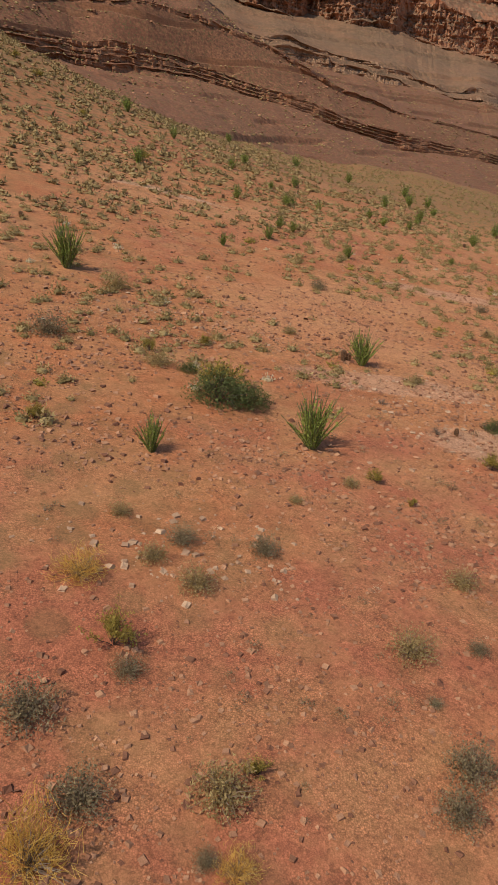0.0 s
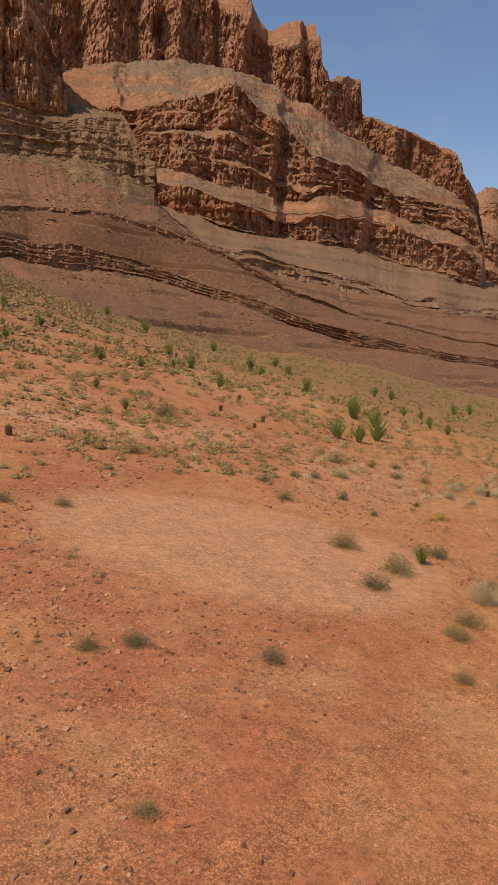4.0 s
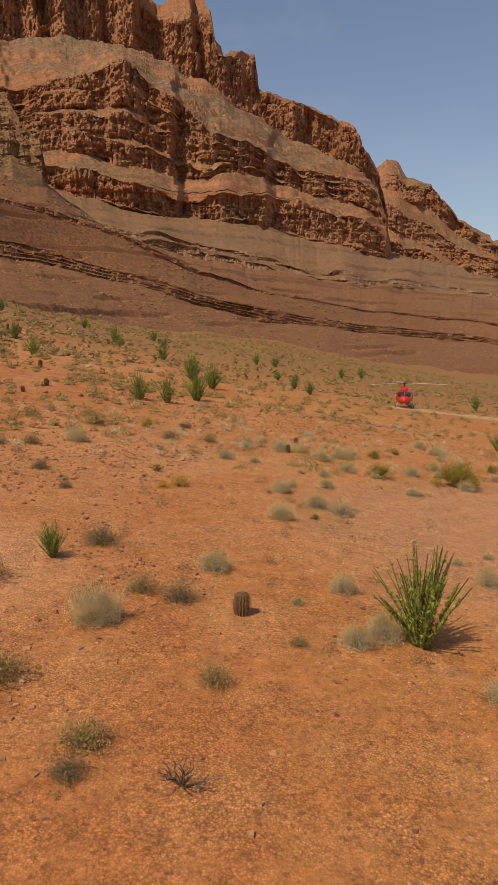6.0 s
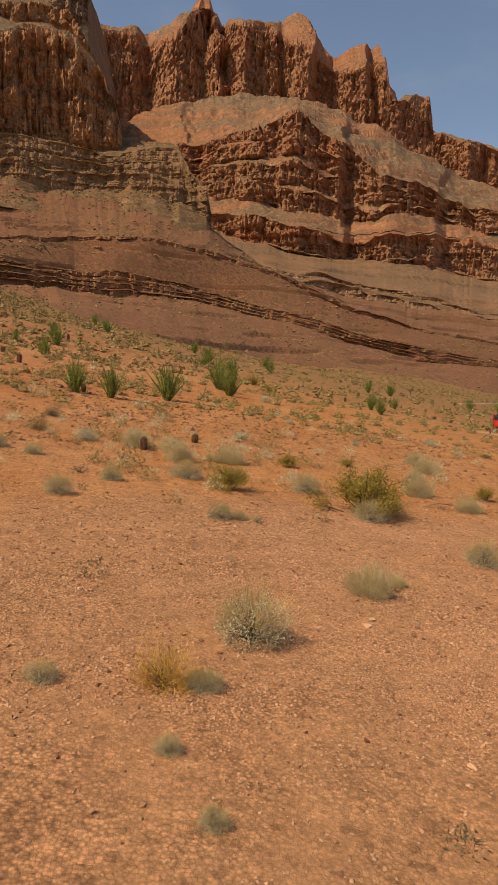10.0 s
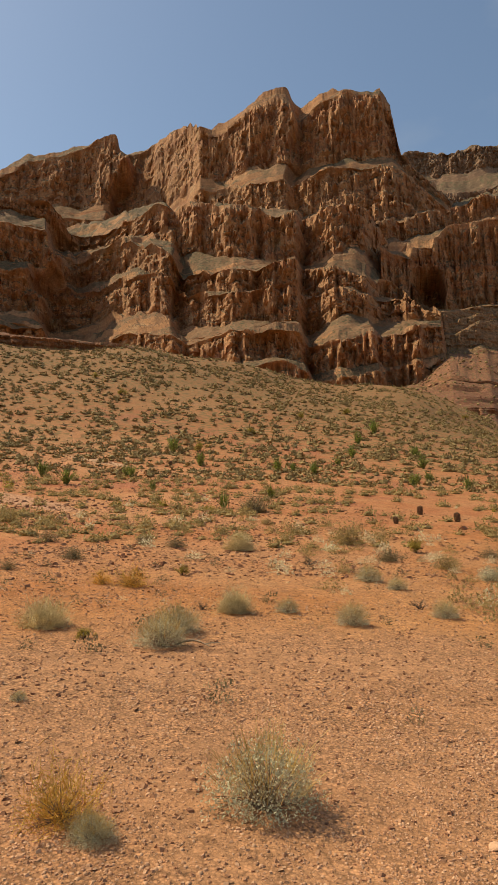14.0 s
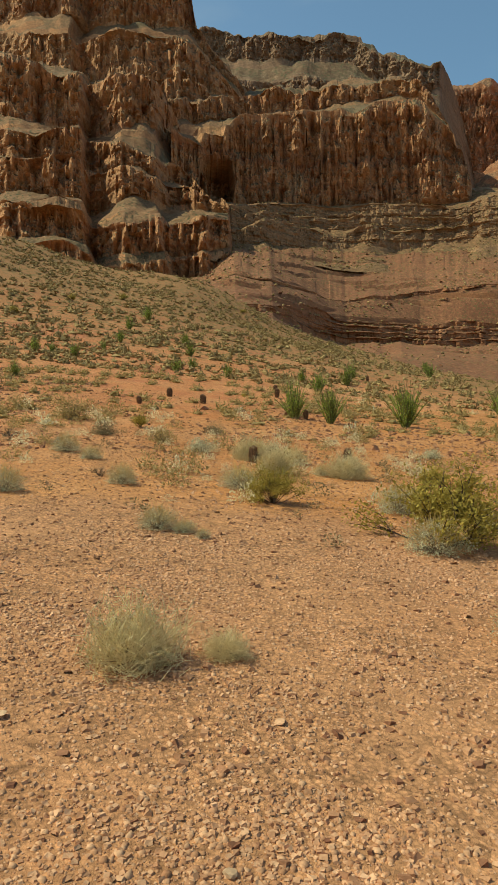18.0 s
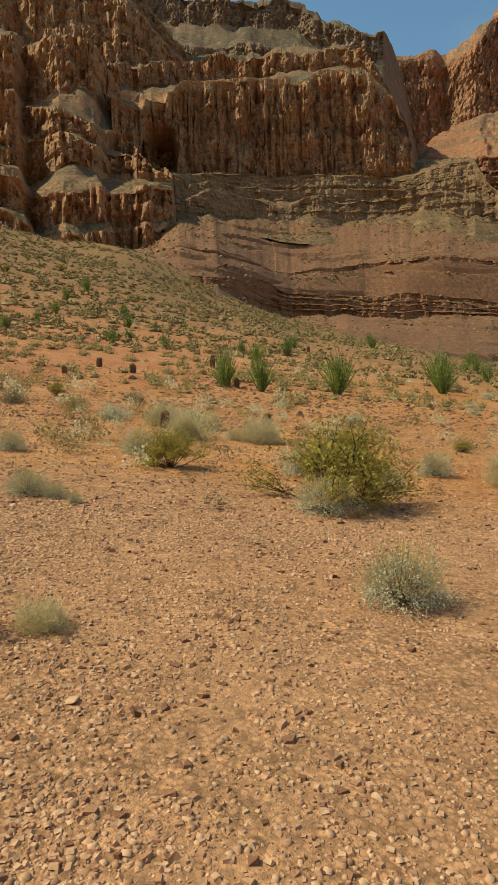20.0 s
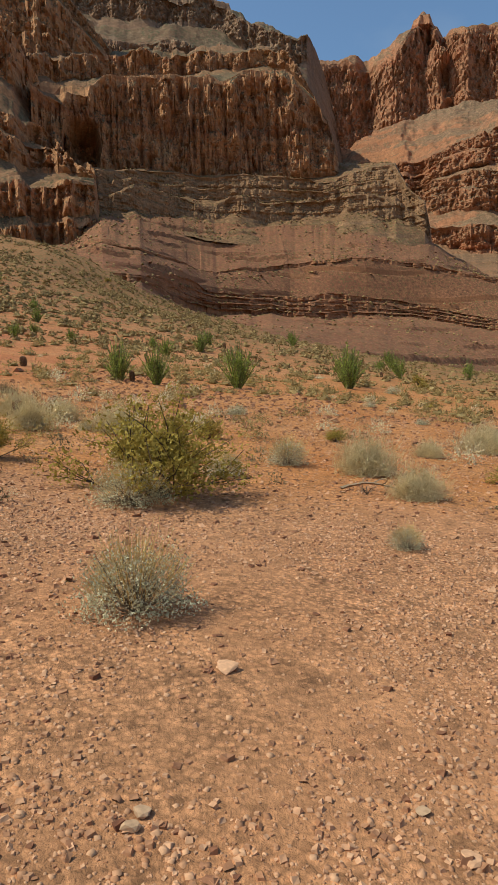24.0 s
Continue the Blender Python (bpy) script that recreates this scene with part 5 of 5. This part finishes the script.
x, y = fan(145000, 0.3, 9.5 + rng.normal(0, 0.8, 145000), 0.8, 105, -42)
near_x, near_y = rng.uniform(-15, 3, 60000), rng.uniform(-16, 0, 60000)
keep = (off_path(near_x, near_y) < 4.5 + rng.random(60000)) & (rng.random(60000) < 0.42)
x, y = np.concatenate([x, near_x[keep]]), np.concatenate([y, near_y[keep]])
keep = rng.random(len(x)) < np.clip(0.62 - 0.55 * layered(x / 1.5, y / 1.5, 0, 3, 97), 0.12, 1)
x, y = x[keep], y[keep]
size = patchy(x, y, 0.014 + 0.034 * rng.random(len(x)) ** 3.0)
scatter("gravel", "angular orange-tan gravel covering the ground", "gravel", stone, x[::2], y[::2], size[::2], CUBE, CUBE_FACES, (0.75, 1.4), 0.15, -0.03, True)
scatter("pebbles", "rounded orange-tan pebbles covering the ground", "gravel", stone, x[1::2], y[1::2], 0.95 * size[1::2], CUBE, CUBE_FACES, (0.75, 1.4), 0.12, 0.0, True, None, True)
x, y = fan(60000, 7.5, 26.0, 0.75, 102, -44)
size = patchy(x, y, 0.030 + 0.075 * rng.random(len(x)) ** 3.2)
scatter("coarse_gravel", "coarse orange gravel between the shrubs", "gravel", stone, x, y, size, CHIP, CHIP_FACES, (0.6, 1.3), 0.30, -0.02, True)
x, y = fan(16000, 1.0, 26.0, 0.72, 102, -44)
size = patchy(x, y, 0.03 + 0.05 * rng.random(len(x)) ** 3.0)
scatter("dark_gravel", "darker red-brown stones among the gravel", "gravel", stone_red, x, y, size, CUBE, CUBE_FACES, (0.6, 1.2), 0.30, -0.02, True)
x, y = field(150000, -82, 6, -46, 34, 5.0, -0.2)
away = off_path(x, y)
keep = ((np.hypot(x + 2, y) > 17) | (y < -6)) & (rng.random(len(x)) < np.clip(1.25 - away / 42, 0.15, 1)) & (np.hypot((x + 29) / 8.0, (y + 5.5) / 6.0) > 1)
x, y, away = x[keep], y[keep], away[keep]
size = (0.05 + 0.11 * rng.random(len(x)) ** 3.4) * np.clip(0.7 + away / 40, 0.8, 1.6) * np.clip(1.0 - (x + 30) / 50, 1.0, 1.4)
scatter("slope_stones", "reddish stones strewn over the slope", "gravel", stone_red, x, y, size, CUBE, CUBE_FACES, (0.7, 1.2), 0.2, -0.02, True)
x, y = field(9000, -230, 110, 20, 250, 14.0, 0.0)
size = 0.12 + 0.4 * rng.random(len(x)) ** 5.0
scatter("slope_boulders", "stones and small boulders on the upper slope", "gravel", stone_red, x, y, size, CUBE, CUBE_FACES, (0.6, 1.0), 0.2, -0.05, True)


# ---- rubble and scrub on the slope below the cliffs ----
slopes = []
for wall in ("ledge_slope", "bench_cliff"):
    mesh = bpy.data.objects[wall].data
    spot, facing = np.empty(len(mesh.vertices) * 3), np.empty(len(mesh.vertices) * 3)
    mesh.vertices.foreach_get("co", spot)
    mesh.vertices.foreach_get("normal", facing)
    spot, facing = spot.reshape(-1, 3), facing.reshape(-1, 3)
    slopes.append(spot[(np.abs(facing[:, 2]) > 0.72) & (np.arange(len(spot)) < len(spot) - 800)])
spot = np.concatenate(slopes)
patchiness = layered(spot[:, 0] / 40, spot[:, 1] / 40, 0, 3, 91)
for name, label, category, material, n, lo, hi, power, thin in (
    ("slope_rubble", "brown boulders and rubble on the slope under the cliffs", "rubble", stone_red, 9000, 0.35, 2.4, 3.0, -0.1),
    ("slope_scrub", "dull olive scrub dotted over the rubble slope", "scrub", scrub_mass, 9000, 0.7, 1.9, 1.5, -0.2),
    ("slope_grass", "tan dry clumps on the rubble slope", "scrub", scrub_mass, 5000, 0.7, 1.7, 1.5, 0.1),
):
    pick = rng.integers(0, len(spot), n)
    pick = pick[patchiness[pick] > thin + 0.5 * rng.normal(size=n)]
    at = spot[pick] + rng.normal(size=(len(pick), 3)) * [1.2, 1.2, 0.0]
    size = lo + (hi - lo) * rng.random(len(pick)) ** power
    shape, faces = (CUBE, CUBE_FACES) if category == "rubble" else mound_shape(6, 0.55)
    scatter(name, label, category, material, at[:, 0], at[:, 1], size, shape, faces, (0.6, 1.1), 0.18, 0.0, category == "rubble", at[:, 2])


# ---- the red helicopter on its pad ----
def plain(name, color, rough=0.5, metal=0.0, coat=0.0):
    m = Nodes(name, rough)
    m.b.inputs["Metallic"].default_value = metal
    m.b.inputs["Coat Weight"].default_value = coat
    dust = m.noise(m.at(3.0, 3.0, 3.0), 1, 4)
    return m.done(m.mix(m.ramp(dust, [(0.45, 0.0), (0.75, 0.25)]), color, (0.40, 0.24, 0.13)))


paint_red = plain("red_gloss_paint", (0.50, 0.012, 0.015), 0.25, 0.0, 0.6)
paint_grey = plain("light_grey_metal", (0.55, 0.53, 0.50), 0.4, 0.5)
dark_metal = plain("dark_metal", (0.03, 0.03, 0.032), 0.45, 0.3)
glass_dark = plain("tinted_glass", (0.012, 0.014, 0.016), 0.06, 0.0, 0.5)


def part(name, build, material, parent, label="", smooth=True):
    ob = new(name, build.mesh(name, material, smooth))
    ob.parent = parent
    if label:
        ob["label"] = label
    return ob


def hull(rings, sides=18):
    """A closed body: rings of (x, half width, bottom, top, squareness) along x."""
    b, v = Build(), []
    for x, w, lo, hi, sq in rings:
        for j in range(sides):
            a = 2 * math.pi * j / sides
            c, s = math.cos(a), math.sin(a)
            c, s = math.copysign(abs(c) ** sq, c), math.copysign(abs(s) ** sq, s)
            v.append((x, w * c, (lo + hi) / 2 + (hi - lo) / 2 * s))
    n = len(rings)
    f = [(k * sides + j, k * sides + (j + 1) % sides, (k + 1) * sides + (j + 1) % sides, (k + 1) * sides + j) for k in range(n - 1) for j in range(sides)]
    f += [tuple(range(sides))[::-1], tuple(range((n - 1) * sides, n * sides))]
    b.add(v, f)
    return b


def pipe(pts, r, sides=8):
    b, v = Build(), []
    pts = np.asarray(pts, float)
    along = np.gradient(pts, axis=0)
    for p, d in zip(pts, along):
        d = d / np.linalg.norm(d)
        u = np.cross(d, [0.0, 0.13, 0.99])
        u /= np.linalg.norm(u)
        w2 = np.cross(d, u)
        v += [p + r * (math.cos(6.283 * j / sides) * u + math.sin(6.283 * j / sides) * w2) for j in range(sides)]
    n = len(pts)
    f = [(k * sides + j, k * sides + (j + 1) % sides, (k + 1) * sides + (j + 1) % sides, (k + 1) * sides + j) for k in range(n - 1) for j in range(sides)]
    f += [tuple(range(sides))[::-1], tuple(range((n - 1) * sides, n * sides))]
    b.add(v, f)
    return b


def slab(x0, x1, y0, y1, z0, z1, taper=0.9):
    b = Build()
    cx, cy = (x0 + x1) / 2, (y0 + y1) / 2
    lower = [(x0, y0, z0), (x1, y0, z0), (x1, y1, z0), (x0, y1, z0)]
    upper = [(cx + (x - cx) * taper, cy + (y - cy) * taper, z1) for x, y, _ in lower]
    b.add(lower + upper, [(3, 2, 1, 0), (4, 5, 6, 7), (0, 1, 5, 4), (1, 2, 6, 5), (2, 3, 7, 6), (3, 0, 4, 7)])
    return b


def rotor_blade(length, chord, twist=0.0):
    """A tapering aerofoil blade along x from the hub."""
    b, v = Build(), []
    section = [(-0.5, 0.0), (-0.3, 0.055), (0.1, 0.05), (0.5, 0.0), (0.1, -0.025), (-0.3, -0.03)]
    spans = [(0.35, 0.35), (0.9, 0.5), (1.3, 1.0), (length * 0.5, 1.0), (length - 0.1, 1.0), (length, 0.8)]
    for x, k in spans:
        droop = -0.012 * x * x / max(length, 1)
        v += [(x, chord * k * c, chord * h + droop) for c, h in section]
    n = len(section)
    f = [(k * n + j, k * n + (j + 1) % n, (k + 1) * n + (j + 1) % n, (k + 1) * n + j) for k in range(len(spans) - 1) for j in range(n)]
    f += [tuple(range(n))[::-1], tuple(range((len(spans) - 1) * n, len(spans) * n))]
    b.add(v, f)
    return b


def helicopter(x, y, heading):
    root = new("helicopter")
    root.matrix_world = pose(x, y, height(x, y), 0, 0, heading)
    part("cabin", hull([(2.65, 0.10, 0.95, 1.15, 1), (2.5, 0.40, 0.72, 1.40, 0.9), (2.1, 0.72, 0.58, 1.72, 0.85), (1.5, 0.90, 0.52, 2.08, 0.8), (0.6, 0.96, 0.50, 2.22, 0.75), (-0.6, 0.94, 0.52, 2.22, 0.75), (-1.5, 0.72, 0.72, 2.15, 0.8), (-2.2, 0.42, 1.10, 2.02, 0.9), (-2.8, 0.26, 1.42, 1.92, 1)]), paint_red, root, "glossy red cabin")
    wind = part("windscreen", hull([(2.36, 0.30, 1.18, 1.48, 1), (2.13, 0.60, 1.14, 1.74, 0.9), (1.75, 0.80, 1.16, 1.98, 0.85), (1.35, 0.88, 1.22, 2.13, 0.8), (1.2, 0.86, 1.3, 2.12, 0.8)]), glass_dark, root, "dark tinted windscreen")
    part("centre_post", pipe([(2.42, 0, 1.46), (2.16, 0, 1.77), (1.76, 0, 2.01), (1.3, 0, 2.17)], 0.035), paint_red, wind)
    for side in (1, -1):
        part("chin_window", hull([(2.40, 0.12, 0.80, 0.98, 1), (2.15, 0.2, 0.72, 0.98, 0.9), (1.85, 0.14, 0.70, 0.90, 0.9)]), glass_dark, root).location = (0, side * 0.40, 0)
        door = part("door", slab(0.15, 1.15, -0.02, 0.02, 0.62, 2.02, 0.94), paint_red, root)
        door.location = (0, side * 0.955, 0)
        pane = part("pane", slab(0.24, 1.05, -0.012, 0.012, 1.22, 1.92, 0.92), glass_dark, door, "tinted door window")
        pane.location = (0, side * 0.022, 0)
        part("side_window", slab(-1.0, -0.05, -0.015, 0.015, 1.22, 1.92, 0.92), glass_dark, root).location = (0, side * 0.945, 0)
        skid = part("skid", pipe([(2.1, 0, 0.42), (1.95, 0, 0.20), (1.7, 0, 0.08), (1.2, 0, 0.05), (-1.8, 0, 0.05)], 0.055), dark_metal, root)
        skid.location = (0, side * 1.08, 0)
        for fx in (1.05, -0.95):
            part("skid_strut", pipe([(fx, side * 0.45, 0.62), (fx, side * 0.8, 0.46), (fx, side * 1.0, 0.24), (fx, side * 1.08, 0.06)], 0.05), paint_grey, root)
        part("step_board", slab(0.2, 1.0, -0.1, 0.1, 0.34, 0.37), dark_metal, root).location = (0, side * 1.0, 0)
        part("stabiliser", slab(-5.3, -4.9, 0.05, 1.2, 1.70, 1.75), paint_red, root).scale = (1, side, 1)
    part("landing_light", hull([(2.52, 0.10, 0.66, 0.86, 1), (2.44, 0.12, 0.64, 0.88, 1), (2.3, 0.06, 0.7, 0.82, 1)], 12), paint_grey, root)
    part("engine_cowling", hull([(0.75, 0.30, 2.15, 2.35, 1), (0.5, 0.46, 2.12, 2.58, 0.9), (-0.5, 0.48, 2.10, 2.68, 0.85), (-1.4, 0.40, 2.05, 2.55, 0.9), (-2.0, 0.22, 2.0, 2.3, 1)]), paint_red, root)
    part("air_intake", slab(0.50, 0.62, -0.25, 0.25, 2.24, 2.48), dark_metal, root)
    part("exhaust", pipe([(-1.5, 0, 2.40), (-1.9, 0, 2.44), (-2.2, 0, 2.52)], 0.15, 12), dark_metal, root)
    part("tail_boom", hull([(-2.5, 0.28, 1.40, 1.95, 1), (-4.5, 0.19, 1.55, 1.93, 1), (-7.4, 0.11, 1.68, 1.92, 1)]), paint_red, root)
    part("tail_fin", slab(-7.9, -7.2, -0.05, 0.05, 1.15, 2.95, 0.7), paint_red, root, "red upright tail fin")
    part("tail_rotor", slab(-7.55, -7.40, 0.16, 0.18, 0.9, 2.7, 0.8), dark_metal, root)
    part("mast", pipe([(0, 0, 2.55), (0, 0, 2.8), (0, 0, 3.05)], 0.09, 12), dark_metal, root)
    part("rotor_hub", hull([(0.28, 0.12, 2.98, 3.1, 1), (0.1, 0.26, 2.94, 3.14, 1), (-0.1, 0.26, 2.94, 3.14, 1), (-0.28, 0.12, 2.98, 3.1, 1)], 14), dark_metal, root)
    for k in range(3):
        blade = part("main_blade", rotor_blade(5.3, 0.35), paint_grey, root, "pale grey rotor blade")
        blade.matrix_local = pose(0, 0, 3.06, 0, 0, 72 + 120 * k)
    tagged(root, "parked red helicopter on skids on a bare sandy pad", "helicopter")
    return root


helicopter(15.0, 60.2, -112)


# ---- single stones and dead wood ----
pale_stone = tone_material("pale_limestone", (0.36, 0.21, 0.12), (0.50, 0.32, 0.19), 0.9)


def stone_mesh(seed, flat):
    """An angular broken stone one wide, with chipped corners."""
    r = np.random.default_rng(seed)
    bm = bmesh.new()
    bmesh.ops.create_icosphere(bm, subdivisions=2, radius=0.5)
    cuts = r.normal(size=(9, 3))
    cuts /= np.linalg.norm(cuts, axis=1)[:, None]
    for v in bm.verts:
        p = np.array(v.co)
        for c in cuts:
            over = p @ c - 0.27
            if over > 0:
                p = p - c * over * 0.98
        v.co = Vector((p[0] * 1.15, p[1], max(-0.2, p[2] * flat)))
    me = bpy.data.meshes.new("stone")
    bm.to_mesh(me)
    bm.free()
    return me


STONES = [stone_mesh(k, 0.42 + 0.1 * (k % 3)) for k in range(5)]
for k, me in enumerate(STONES):
    me.materials.append(pale_stone if k % 2 else stone)
SINGLE = [
    (-1.6, 3.6, 0.17), (-1.4, 2.2, 0.10), (-1.9, 1.4, 0.07), (-0.4, 2.8, 0.08), (-0.2, 2.6, 0.10), (-5.3, -0.1, 0.16), (-3.2, -0.1, 0.10), (-4.7, -3.5, 0.11),
    (-5.2, 0.2, 0.13), (-3.3, 0.2, 0.07), (-3.7, 1.3, 0.11), (-1.4, 2.3, 0.10), (-9.4, -0.3, 0.11), (-52.7, -34.0, 0.42), (-52.6, -31.6, 0.36), (-47.5, -31.0, 0.27), (-46.9, -25.6, 0.85), (-46.2, -26.4, 0.5),
]
for k, (x, y, s) in enumerate(SINGLE):
    ob = new("stone", STONES[k % 5])
    ob.matrix_world = pose(x, y, height(x, y) + 0.10 * s, 0, 0, 67 * k) @ Matrix.Diagonal((s, s, s, 1))
    tagged(ob, "%s broken stone lying on the gravel" % ("large pale" if s > 0.3 else "small pale" if k % 5 % 2 else "small brown"), "stone", "single stones")

# pale broken rock that crops out of the slope
ox, oy = [], []
for cx, cy, n, wide in ((-47.0, -27.0, 260, 1.7), (-55.0, -21.0, 200, 2.2), (-68.5, -31.6, 180, 1.6), (-70.0, -9.0, 220, 3.0), (-56.0, -15.0, 200, 2.4)):
    ox.append(cx + wide * rng.normal(size=n) * 1.3)
    oy.append(cy + wide * rng.normal(size=n) * 0.7)
ox, oy = np.concatenate(ox), np.concatenate(oy)
scatter("outcrop_rubble", "pale broken rock cropping out of the slope", "rubble", pale_stone, ox, oy, 0.05 + 0.26 * rng.random(len(ox)) ** 3, CUBE, CUBE_FACES, (0.4, 0.9), 0.2, -0.05, True)


def dead_branch(x, y, length, turn):
    """A bleached crooked branch on the ground, with a few side twigs."""
    r = np.random.default_rng(int(abs(x) * 10))
    root = new("dead_branch")
    root.matrix_world = pose(x, y, height(x, y) + 0.03, 0, 0, turn)
    b = Build()
    t = np.linspace(0, 1, 8)
    pts = np.stack([length * (t - 0.5), 0.06 * np.sin(5 * t) + 0.02 * r.normal(size=8), 0.02 + 0.07 * np.sin(3.1 * t)], 1)
    stalk(b, pts, 0.028, 0.010)
    part("limb", b, twig_brown, root, smooth=False)
    for k in (2, 4, 5, 6):
        b = Build()
        tip = pts[k] + np.array([0.10, (-1) ** k * 0.14, 0.10 * r.random()]) * (0.6 + r.random())
        stalk(b, [pts[k], (pts[k] + tip) / 2 + r.normal(size=3) * 0.02, tip], 0.012, 0.004)
        part("side_twig", b, twig_brown, root, smooth=False)
    tagged(root, "bleached dead branch lying on the gravel", "branch", "dead branches")


for spot in ((-11.9, 1.7, 0.75, 20), (-11.8, -9.6, 0.9, -15), (-2.1, 9.9, 0.8, 10), (-12.6, -10.0, 0.7, 60)):
    dead_branch(*spot)
